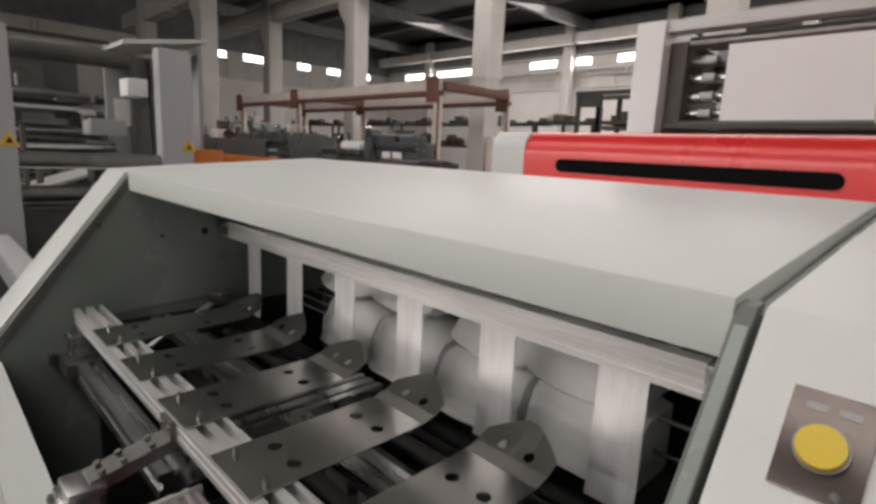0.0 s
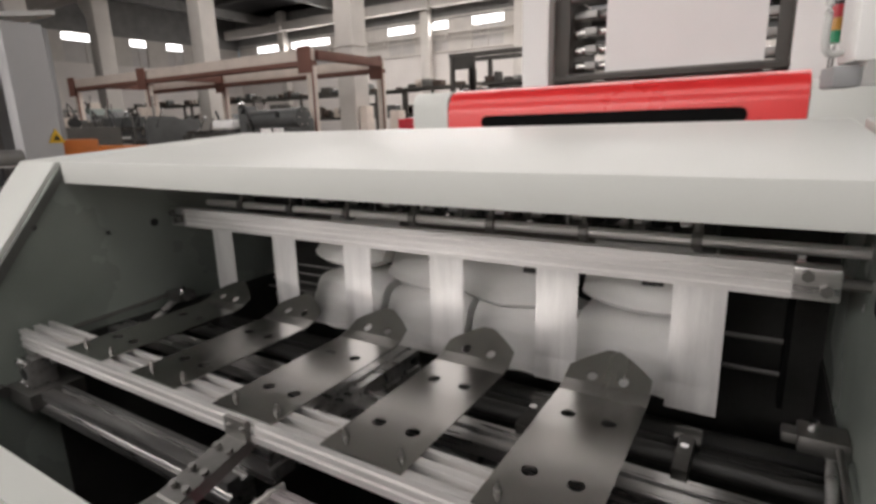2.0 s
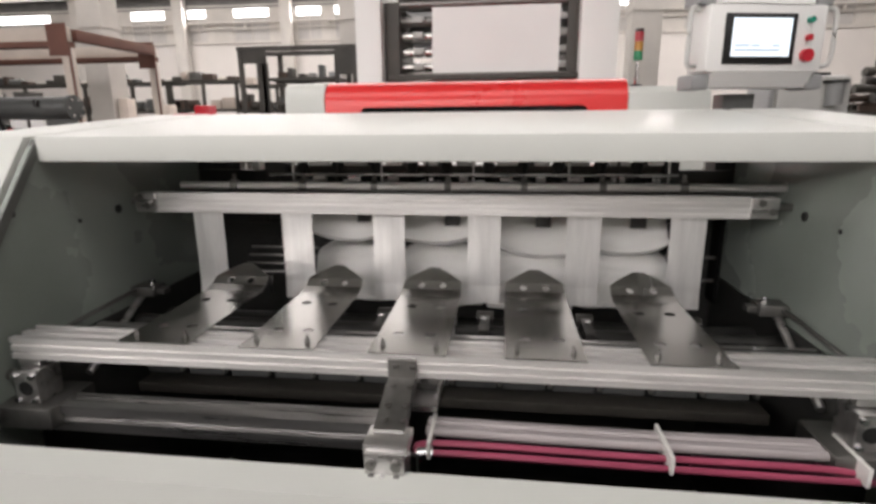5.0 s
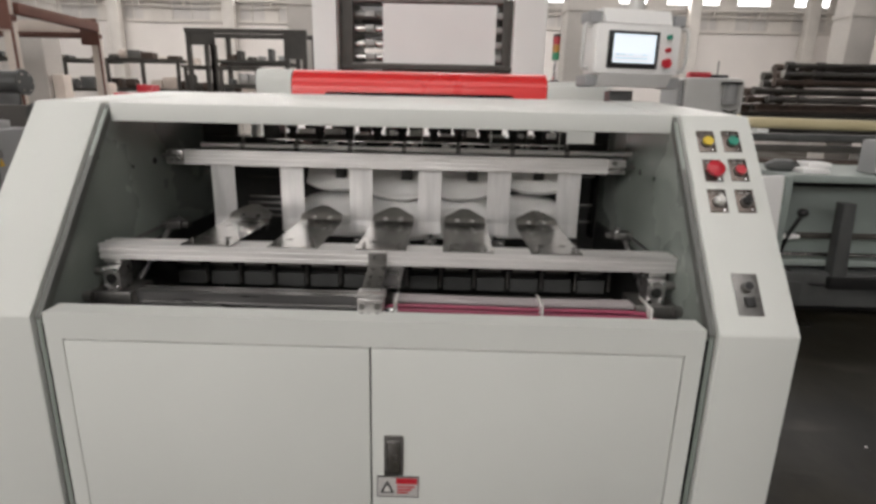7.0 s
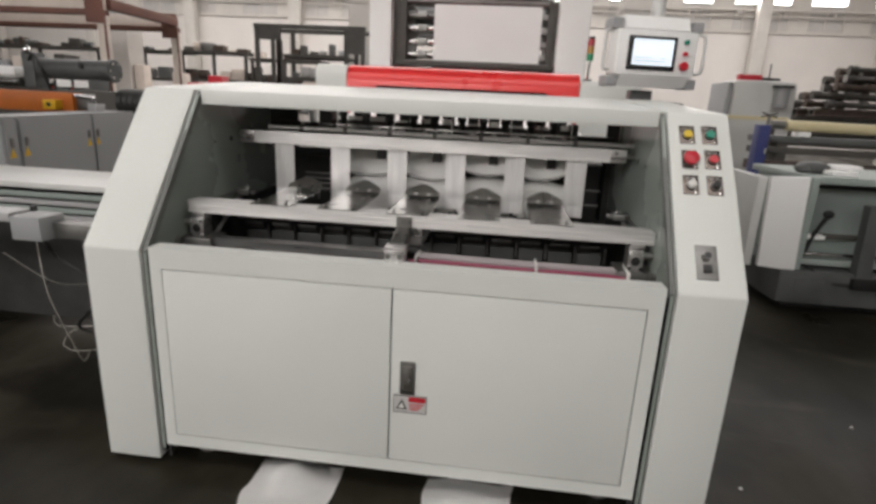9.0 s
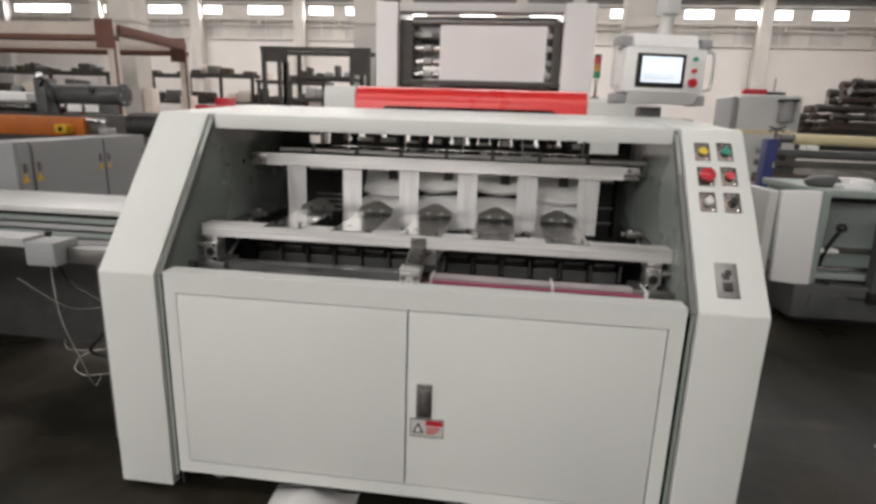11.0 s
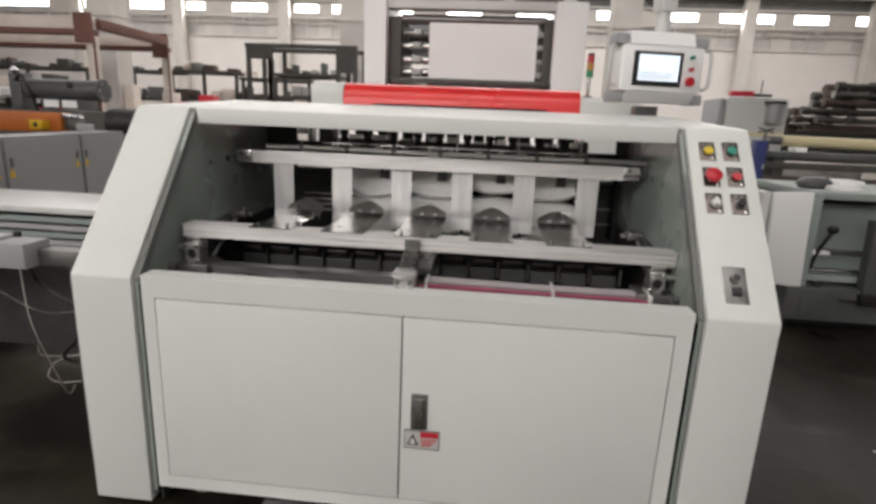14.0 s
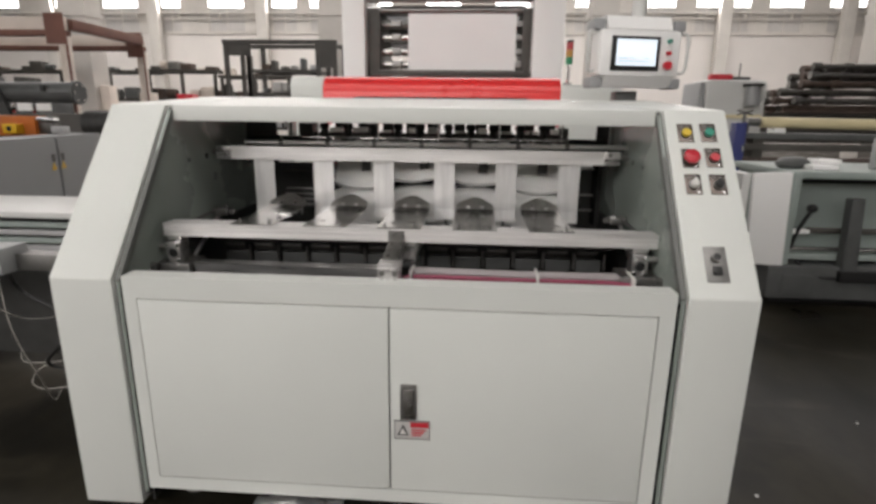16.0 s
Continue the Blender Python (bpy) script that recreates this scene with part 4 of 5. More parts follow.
def hmi():
    u = thing("control_terminal", (1.0, 1.42, 1.9), "white control terminal with a lit touch screen on a hanging arm", "control panel")
    c = pose(1.018, 1.37, 1.60, 0, 0, 12)
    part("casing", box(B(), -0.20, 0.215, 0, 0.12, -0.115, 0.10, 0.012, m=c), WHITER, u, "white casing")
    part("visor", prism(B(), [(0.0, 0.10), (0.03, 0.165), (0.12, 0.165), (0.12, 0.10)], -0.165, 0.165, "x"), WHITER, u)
    u_v = u.children[-1]
    u_v.matrix_parent_inverse = Matrix.Translation(-u.location) @ c
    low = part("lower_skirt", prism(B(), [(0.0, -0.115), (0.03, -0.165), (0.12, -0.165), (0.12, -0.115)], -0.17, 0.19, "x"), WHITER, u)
    low.matrix_parent_inverse = Matrix.Translation(-u.location) @ c
    for s, x in ((-1, -0.20), (1, 0.215)):
        for z in (-0.14, 0.13):
            part("corner_cap", box(B(), x - 0.03, x + 0.03, 0.02, 0.12, z - 0.03, z + 0.02, 0.008, m=c), GREY, u, "grey corner cap")
        bm = hose(B(), [c @ Vector((x + s * 0.01, 0.05, 0.09)), c @ Vector((x + s * 0.048, 0.03, 0.085)), c @ Vector((x + s * 0.052, 0.025, 0.0)),
                        c @ Vector((x + s * 0.048, 0.03, -0.085)), c @ Vector((x + s * 0.01, 0.05, -0.09))], 0.0085, 10)
        part("grab_handle", bm, LIGHT, u, "aluminium grab handle")
    part("screen_bezel", box(B(), -0.145, 0.105, -0.006, 0.004, -0.09, 0.07, 0.004, m=c), BLACK, u, "black screen bezel")
    part("screen", box(B(), -0.12, 0.085, -0.009, -0.006, -0.066, 0.055, m=c), SCREEN, u, "lit touch screen")
    for k, (a, b, z) in enumerate(((-0.11, -0.06, -0.035), (-0.05, -0.02, -0.035), (0.02, 0.05, -0.035), (-0.11, 0.05, -0.05))):
        part("screen_line", box(B(), a, b, -0.0105, -0.009, z, z + 0.007, m=c), SCREEN_INK, u)
    for z, r, mt in ((0.05, 0.010, BTN_GRN), (-0.005, 0.010, BTN_RED), (-0.062, 0.021, BTN_RED)):
        part("button", cyl(B(), c @ Vector((0.15, 0, z)), c @ Vector((0.15, -0.018, z)), r, 18), mt, u)
    part("neck", cyl(B(), c @ Vector((0.02, 0.08, 0.165)), c @ Vector((0.02, 0.08, 0.30)), 0.035, 18), LIGHT, u)
    part("arm_block", box(B(), -0.02, 0.06, 0.03, 0.13, 0.26, 0.36, 0.01, m=c), LIGHT, u)
    part("hanging_arm", cyl(B(), c @ Vector((0.02, 0.08, 0.34)), c @ Vector((0.02, 0.08, 1.0)), 0.03, 18), WHITE, u)
    part("boom", box(B(), -0.02, 0.06, 0.05, 3.2, 0.98, 1.08, 0.01, m=c), WHITE, u)
    part("boom_post", box(B(), 0.86, 0.98, 4.4, 4.52, 2.3, 2.72, 0.01), WHITE, u)


emboss_unit()
print_unit()
signal_tower()
hmi()


# ---- left of the machine ----
def conveyor_left():
    u = thing("side_conveyor", (-2.3, 1.1, 0), "long side conveyor with a pale top board and grey-green rails", "conveyor")
    part("top_board", box(B(), -2.95, -1.03, 0.85, 1.32, 0.80, 0.83, 0.004), LIGHT, u, "pale worn top board")
    for k, z in enumerate((0.765, 0.725, 0.685, 0.645)):
        part("rail", box(B(), -2.95, -1.03, 0.87 + 0.012 * k, 0.90 + 0.012 * k, z - 0.014, z + 0.012, 0.005), (TEAL, GREYL)[k % 2], u, "grey-green rail")
    # dark sheet stands in for the shaded space below the conveyor
    part("apron", box(B(), -2.95, -1.03, 0.93, 0.96, 0.08, 0.79), DARK, u, "dark sheet for the shade under the conveyor")
    for x in (-1.5, -2.8):
        part("leg", box(B(), x - 0.03, x + 0.03, 0.98, 1.04, 0, 0.8), TEAL, u)
    v = thing("sensor_beam", (-1.9, 0.25, 0), "white beam on a grey post with a small grey control box", "beam")
    part("beam", box(B(), -2.9, -1.50, 0.20, 0.30, 0.800, 0.835, 0.004), GREYL, v)
    part("cable_duct", box(B(), -2.9, -1.75, 0.22, 0.30, 0.66, 0.798, 0.006), GREY, v, "blue-grey cable duct")
    part("control_box", box(B(), -1.49, -1.37, 0.19, 0.31, 0.735, 0.826, 0.006), GREY, v, "small grey control box")
    part("box_screw", cyl(B(), (-1.43, 0.24, 0.84), (-1.43, 0.24, 0.86), 0.012, 10), BLACK, v)
    part("box_bracket", box(B(), -1.36, -1.10, 0.24, 0.30, 0.74, 0.80, 0.004), DULL, v)
    part("post", box(B(), -1.25, -1.15, 0.24, 0.34, 0, 0.74), GREYD, v)
    part("post", box(B(), -2.85, -2.75, 0.22, 0.3, 0, 0.66), GREYD, v)
    solid("thin_cable", hose(B(), [(-1.44, 0.24, 0.735), (-1.455, 0.27, 0.5), (-1.52, 0.42, 0.22), (-1.62, 0.58, 0.03), (-1.69, 0.70, 0.004)], 0.0018, 6),
          STRING, "thin white cord hanging to the floor", "cord")
    solid("thin_cable", hose(B(), [(-1.60, 0.25, 0.66), (-1.62, 0.5, 0.45), (-1.66, 0.80, 0.35), (-1.7, 0.9, 0.3)], 0.0018, 6), STRING, "thin white cord slung under the beam", "cord")
    solid("thin_cable", hose(B(), [(-3.1, 1.15, 0.004), (-2.63, 1.19, 0.004), (-2.37, 1.21, 0.004), (-2.24, 1.10, 0.004), (-2.12, 0.98, 0.004), (-2.02, 0.965, 0.004), (-1.92, 1.0, 0.004), (-1.5, 1.1, 0.004)],
          0.0019, 6), STRING, "thin white cord lying on the floor", "cord")
    solid("thin_cable", hose(B(), [(-1.75, 1.05, 0.008), (-1.92, 0.98, 0.008), (-1.96, 0.90, 0.006), (-1.89, 0.77, 0.005), (-1.81, 0.717, 0.004), (-1.74, 0.718, 0.004), (-1.60, 0.78, 0.004)],
          0.0019, 6), STRING, "thin white cord looped on the floor", "cord")
    solid("black_cable", hose(B(), [(-1.45, 0.29, 0.735), (-1.56, 0.42, 0.64), (-1.55, 0.46, 0.57), (-1.44, 0.47, 0.50), (-1.41, 0.48, 0.42), (-1.50, 0.52, 0.32), (-1.60, 0.56, 0.22), (-1.52, 0.60, 0.17), (-1.2, 0.66, 0.12), (-1.08, 0.7, 0.02)],
          0.008, 8), CABLE, "black cable looping beside the machine", "cable")
    solid("black_cable", hose(B(), [(-3.3, 1.7, 0.01), (-3.0, 1.62, 0.01), (-2.87, 1.46, 0.03), (-2.70, 1.25, 0.05), (-2.64, 1.16, 0.01), (-2.75, 1.02, 0.01), (-2.95, 1.05, 0.01), (-2.9, 1.2, 0.01)], 0.011, 8), CABLE,
          "black cable heaped on the floor", "cable")
    solid("floor_sheet", box(B(), -3.25, -2.75, 1.75, 2.15, 0.0, 0.006, 0.002), GREYM, "pale flat sheet lying on the floor", "sheet")


def grey_cabinets():
    p0, p1 = Vector((-2.69, 1.456, 0)), Vector((-3.24, 3.55, 0))
    yaw = math.degrees(math.atan2(p1.y - p0.y, p1.x - p0.x))
    for a, b in ((-0.055, 0.09), (0.095, 1.06), (1.065, 1.9)):
        o = p0 + (p1 - p0).normalized() * a
        m = pose(o.x, o.y, 0, 0, 0, yaw)
        u = thing("steel_cabinet", (o.x, o.y, 0), "grey steel switch cabinet with a plain door", "cabinet", "row of steel cabinets")
        part("body", box(B(), 0, b - a, 0.012, 0.26, 0.06, 1.095, 0.006, m=m), GREY, u)
        part("door", box(B(), 0.012, b - a - 0.012, 0.0, 0.011, 0.1, 1.08, 0.003, m=m), GREY, u)
        part("plinth", box(B(), 0.02, b - a - 0.02, 0.03, 0.24, 0, 0.06, m=m), BLACK, u)
        for x in (0.05, b - a - 0.09) if b - a > 0.3 else (0.05,):
            part("lock", box(B(), x, x + 0.02, -0.008, 0.0, 0.92, 0.97, 0.003, m=m), DULL, u, "dark door lock")
            st = prism(B(), [(x - 0.025, 0.855), (x + 0.045, 0.855), (x + 0.01, 0.915)], -0.003, -0.001, "y")
            bmesh.ops.transform(st, matrix=m, verts=st.verts[:])
            part("warning_sticker", st, YELLOW, u, "faded yellow warning triangle")


def pillar_frame():
    u = thing("portal_frame", (-3.6, 1.0, 0), "tall white machine portal with warning signs and dark rollers", "machine")
    for y0, y1 in ((0.48, 0.69), (1.47, 1.68)):
        part("pillar", box(B(), -3.72, -3.6, y0, y1, 0, 2.0, 0.008), GREYL, u, "pale grey pillar")
        c = (y0 + y1) / 2 + 0.07
        part("warning_sign", prism(B(), [(c - 0.045, 1.33), (c + 0.045, 1.33), (c, 1.41)], -3.598, -3.594, "x"), YELLOW, u, "yellow warning triangle")
        part("sign_mark", prism(B(), [(c - 0.018, 1.345), (c + 0.018, 1.345), (c, 1.38)], -3.593, -3.591, "x"), BLACK, u)
    for z in (1.25, 1.05):
        part("roller", cyl(B(), (-3.66, 0.60, z), (-3.66, 1.47, z), 0.05, 16), DULL, u)
    part("bed", box(B(), -4.6, -3.75, 0.5, 1.6, 0.5, 0.95, 0.01), GREYD, u)
    part("rail", box(B(), -3.68, -3.63, 0.60, 1.47, 1.20, 1.225), LIGHT, u)
    part("guard", box(B(), -4.9, -4.86, 1.45, 1.95, 0.3, 2.08, 0.004), GREY, u, "blue-grey guard panel")
    part("guard", box(B(), -4.9, -4.2, 1.95, 1.98, 0.3, 2.08, 0.004), GREY, u, "blue-grey guard panel")
    part("guard_roof", prism(B(), [(1.40, 2.06), (2.0, 2.16), (2.0, 2.19), (1.40, 2.09)], -5.0, -4.1, "x"), LIGHT, u)
    for y in (1.62, 1.78):
        part("guard_post", box(B(), -4.85, -4.8, y, y + 0.03, 0.3, 2.06), DULL, u)
    r = random.Random(31)
    for k in range(26):
        px, py, pz = r.uniform(-5.6, -3.85), r.uniform(0.66, 1.42), r.uniform(0.96, 1.75)
        a, b = r.uniform(0.03, 0.12), r.uniform(0.03, 0.14)
        if k % 3 == 0:
            part("roller", cyl(B(), (px, 0.62, pz), (px, 1.45, pz), 0.02 + a * 0.3, 12), (CHROME, DULL, RACKM)[k % 2], u)
        elif k % 3 == 1:
            part("machine_block", box(B(), px - a, px + a, py - b, py + b, pz - 0.06, pz + 0.06, 0.01), (PAPER, RACKM, GREY, LIGHT, DARK)[k % 5], u)
        else:
            part("upright", cyl(B(), (px, py, 0.95), (px, py, pz), 0.012 + a * 0.12, 8), (CHROME, BLACK, RACKM)[k % 3], u)
    part("folding_board", prism(B(), [(0.66, 0.98), (1.40, 1.22), (1.40, 1.24), (0.66, 1.0)], -4.5, -4.0, "x"), LIGHT, u, "pale slanted folding board")
    part("overhead_bar", cyl(B(), (-4.2, 0.62, 1.95), (-4.2, 1.45, 1.95), 0.06, 14), RACKM, u)
    part("overhead_bar", cyl(B(), (-4.7, 0.62, 2.1), (-4.7, 1.45, 2.1), 0.045, 14), STEEL, u)
    part("notice", box(B(), -4.84, -4.83, 1.50, 1.62, 1.5, 1.72), BTN_WHT, u)
    part("drive_box", box(B(), -3.90, -3.67, 1.70, 1.92, 1.12, 1.345, 0.012), ORANGE, u, "orange drive box")
    part("drive_foot", box(B(), -3.86, -3.70, 1.72, 1.90, 0, 1.12, 0.01), RACKM, u)
    u.location = (-3.0, 0.70, 0)


def line_machine(x, y, w, d, h, body, seed, label):
    """A far production machine: bed, housing, motor, rollers and pipes."""
    r = random.Random(seed)
    u = thing("line_machine", (x, y, 0), label, "machine", "machines along the hall")
    part("bed", box(B(), x - w / 2, x + w / 2, y - d / 2, y + d / 2, 0, h * 0.55, 0.02), body, u)
    hw = w * r.uniform(0.45, 0.7)
    hx = x + r.uniform(-0.2, 0.2) * w
    part("housing", box(B(), hx - hw / 2, hx + hw / 2, y - d * 0.3, y + d * 0.4, h * 0.55, h, 0.05), body, u)
    mx = x + r.uniform(-0.4, 0.4) * w
    part("motor", cyl(B(), (mx - 0.22, y - d * 0.38, h * 0.72), (mx + 0.22, y - d * 0.38, h * 0.72), 0.14, 18), GREYD, u)
    for k in range(3):
        z = h * (0.6 + 0.13 * k)
        part("roller", cyl(B(), (x - w / 2 + 0.1, y - d / 2 + 0.05, z), (x + w / 2 - 0.1, y - d / 2 + 0.05, z), 0.04, 12), (DULL, RACKM, STEEL)[k], u)
    for s in (-1, 1):
        part("end_plate", box(B(), x + s * (w / 2 - 0.06) - 0.03, x + s * (w / 2 - 0.06) + 0.03, y - d / 2 - 0.02, y + d / 2, h * 0.3, h * r.uniform(0.82, 1.05), 0.01), (RACKM, GREYD)[r.randint(0, 1)], u)
    for k in range(3):
        px = x + r.uniform(-0.4, 0.4) * w
        pw = r.uniform(0.12, 0.3)
        part("panel", box(B(), px - pw, px + pw, y - d * 0.3 - 0.014, y - d * 0.3 - 0.002, h * 0.6, h * r.uniform(0.7, 0.9), 0.004), (PAPER, BTN_WHT, RED, GREY)[r.randint(0, 3)], u)
    for k in range(5):
        px, fw, fh = hx + r.uniform(-0.42, 0.42) * hw, r.uniform(0.05, 0.14), r.uniform(0.05, 0.2)
        fit = cyl(B(), (px - fw, y, h + fw * 0.6), (px + fw, y, h + fw * 0.6), fw * 0.6, 12) if k % 2 else box(B(), px - fw, px + fw, y - 0.2, y + 0.1, h, h + fh, 0.01)
        part("fitting", fit, (RACKM, DULL, GREY, BLACK, CREAM)[k], u)
    for k in range(7):
        rx = x - w * 0.45 + w * 0.9 * k / 6 + r.uniform(-0.03, 0.03)
        part("rib", box(B(), rx - 0.025, rx + 0.025, y - d / 2 - 0.03, y - d / 2, h * 0.1, h * r.uniform(0.56, 0.8), 0.004), (RACKM, DULL, GREY, BLACK)[r.randint(0, 3)], u)
        part("guide_rod", cyl(B(), (rx, y - d * 0.34, h * 0.8), (rx + r.uniform(0.1, 0.4), y - d * 0.34, h * r.uniform(0.78, 1.06)), 0.014, 8), (CHROME, DULL, CREAM)[k % 3], u)
    for k in range(3):
        hx0 = x + r.uniform(-0.35, 0.35) * w
        part("hose", hose(B(), [(hx0, y - d * 0.32, h), (hx0 + 0.1, y - d * 0.45, h * 1.08), (hx0 + 0.3, y - d * 0.5, h * 0.85), (hx0 + 0.35, y - d * 0.5, h * 0.5)], 0.016, 6), (CABLE, RACKM)[k % 2], u)
    part("control_rail", box(B(), x - w * 0.48, x + w * 0.48, y - d / 2 - 0.05, y - d / 2 - 0.01, h * 0.5, h * 0.53, 0.004), DULL, u)
    for k in range(3):
        px = x + r.uniform(-0.45, 0.45) * w
        part("pipe", cyl(B(), (px, y, h * 0.5), (px, y, h * r.uniform(1.02, 1.25)), 0.02, 8), (CHROME, DULL)[k % 2], u)


def far_machines():
    u = thing("roller_press", (-5.1, 5.2, 0), "dark grey press with a long rounded housing and loose papers", "machine")
    part("bed", box(B(), -6.6, -4.5, 5.02, 5.7, 0, 1.26, 0.02), RACKM, u, "dark bed")
    bm = prism(B(), [(5.02 + 0.11 * math.cos(radians(k * 20)), 1.51 + 0.125 * math.sin(radians(k * 20))) for k in range(18)], -5.62, -4.66, "x", 0.01)
    part("rounded_housing", bm, GREYD, u, "dark grey rounded housing")
    part("end_plate", cyl(B(), (-4.66, 5.02, 1.51), (-4.61, 5.02, 1.51), 0.14, 22), GREYD, u, "round end plate")
    for k in range(6):
        a = radians(60 * k)
        part("bolt", cyl(B(), (-4.61, 5.02 + 0.1 * math.cos(a), 1.51 + 0.1 * math.sin(a)), (-4.595, 5.02 + 0.1 * math.cos(a), 1.51 + 0.1 * math.sin(a)), 0.014, 6), CHROME, u)
    part("housing_lever", box(B(), -5.0, -4.95, 4.88, 4.91, 1.52, 1.60, 0.006), BLACK, u)
    for a, b in ((-5.42, -5.22), (-5.17, -4.98)):
        part("paper_label", box(B(), a, b, 4.985, 5.0, 1.29, 1.38, 0.002), PAPER, u, "loose white paper")
    part("side_motor", cyl(B(), (-4.60, 5.1, 1.14), (-4.15, 5.1, 1.14), 0.16, 20), DARK, u, "dark motor")
    part("motor_foot", box(B(), -4.56, -4.2, 4.98, 5.25, 0, 1.0, 0.01), RACKM, u)
    for k in range(5):
        part("cooling_fin", cyl(B(), (-4.54 + 0.08 * k, 5.1, 1.14), (-4.52 + 0.08 * k, 5.1, 1.14), 0.168, 20), DARK, u)
    part("valve_block", box(B(), -5.86, -5.70, 4.98, 5.2, 1.26, 1.70, 0.02), GREYD, u)
    part("glass_gauge", ball(B(), (-5.74, 4.96, 1.72), 0.05, 12), CHROME, u)
    part("hose", hose(B(), [(-5.75, 4.97, 1.6), (-5.6, 4.9, 1.66), (-5.5, 4.9, 1.45), (-5.5, 4.98, 1.25)], 0.018, 8), CABLE, u)
    part("roller", cyl(B(), (-6.5, 4.98, 1.33), (-5.9, 4.98, 1.33), 0.06, 16), STEEL, u)
    part("white_cover", box(B(), -6.5, -6.0, 5.0, 5.3, 1.40, 1.52, 0.03), PAPER, u, "pale cover")
    line_machine(-6.9, 6.0, 2.2, 1.0, 1.55, GREYD, 2, "dark grey roller machine under the steel gantry")
    line_machine(-10.2, 6.0, 2.6, 1.1, 1.68, GREYD, 3, "dark grey converting machine under the steel gantry")
    line_machine(-13.4, 6.6, 2.4, 1.1, 1.7, GREYD, 4, "dark converting machine with many rollers")
    line_machine(-8.4, 3.6, 2.2, 1.0, 1.45, RACKM, 5, "dark machine bed with steel rollers")
    line_machine(-12.0, 3.2, 2.6, 1.2, 1.75, GREYD, 6, "dark converting machine with pipes")
    line_machine(-16.0, 4.5, 3.0, 1.4, 2.3, GREYD, 7, "tall dark converting machine far down the hall")
    line_machine(-21.0, 6.0, 3.6, 1.6, 2.8, RACKM, 8, "tall dark machine far down the hall")
    line_machine(-17.0, 8.6, 3.0, 1.4, 2.1, TEAL, 9, "grey-green machine far down the hall")
    line_machine(-7.2, 2.2, 1.8, 0.9, 1.5, RACKM, 10, "dark machine bed with rollers and hoses")
    line_machine(-10.5, 1.2, 2.4, 1.2, 1.9, GREYD, 11, "dark machine with clamps and a pale panel")
    line_machine(-6.3, 0.5, 1.6, 1.0, 1.75, RACKM, 12, "dark machine with clamps, rollers and steel pipes")
    line_machine(-8.8, 0.0, 2.0, 1.2, 2.1, GREYD, 13, "tall dark grey machine with rollers and pale panels")
    line_machine(-13.2, -0.4, 2.6, 1.4, 3.3, RACKM, 14, "tall dark machine far down the hall")
    line_machine(-19.0, 2.0, 3.0, 1.6, 4.0, GREYD, 15, "very tall dark machine far down the hall")
    line_machine(-24.5, 3.6, 4.0, 2.0, 4.4, RACKM, 16, "very tall dark machine by the end wall")
    u = thing("orange_beam", (-4.8, 3.0, 0), "orange steel beam on dark legs with a yellow clamp", "beam")
    part("beam", box(B(), -6.4, -3.5, 2.95, 3.08, 1.075, 1.245, 0.006), ORANGE, u, "orange steel beam")
    for x in (-6.2, -3.75):
        part("leg", box(B(), x - 0.05, x + 0.05, 2.96, 3.06, 0, 1.075), RACKM, u)
    part("clamp", box(B(), -3.72, -3.60, 2.86, 2.945, 1.10, 1.18, 0.006), YELLOW, u, "yellow clamp")
    part("clamp_hole", cyl(B(), (-3.66, 2.86, 1.14), (-3.66, 2.856, 1.14), 0.02, 12), BLACK, u)
    part("end_fitting", box(B(), -3.498, -3.36, 2.98, 3.06, 1.10, 1.24, 0.01), DULL, u)
    part("end_bracket", box(B(), -3.358, -3.28, 2.94, 3.06, 1.10, 1.16, 0.006), GREYL, u)
    part("end_rod", cyl(B(), (-3.5, 2.97, 1.22), (-3.30, 2.97, 1.20), 0.015, 10), CHROME, u)


def gantry():
    u = thing("steel_gantry", (-9.6, 7.5, 0), "red-brown steel gantry frame with cream beams", "gantry")
    for y in (6.5, 8.37):
        part("beam", box(B(), -13.4, -5.78, y - 0.05, y + 0.05, 2.44, 2.62, 0.01), CREAM, u, "cream upper beam")
        part("flange", box(B(), -13.4, -5.78, y - 0.09, y + 0.09, 2.36, 2.437, 0.005), BROWN, u, "red-brown lower flange")
        for x in (-13.3, -10.45, -5.83):
            part("post", box(B(), x - 0.06, x + 0.06, y - 0.06, y + 0.06, 0, 2.355, 0.006), CREAM, u, "cream post")
            part("post_edge", box(B(), x + 0.062, x + 0.08, y - 0.075, y - 0.04, 0, 2.355), BROWN, u)
            part("corner_plate", box(B(), x - 0.2, x + 0.1, y - 0.10, y - 0.092, 2.24, 2.66), BROWN, u, "red-brown corner plate")
    for x in (-13.3, -10.45, -5.78):
        part("cross_beam", box(B(), x - 0.06, x + 0.06, 6.57, 8.3, 2.45, 2.6, 0.006), BROWN, u, "red-brown cross beam")


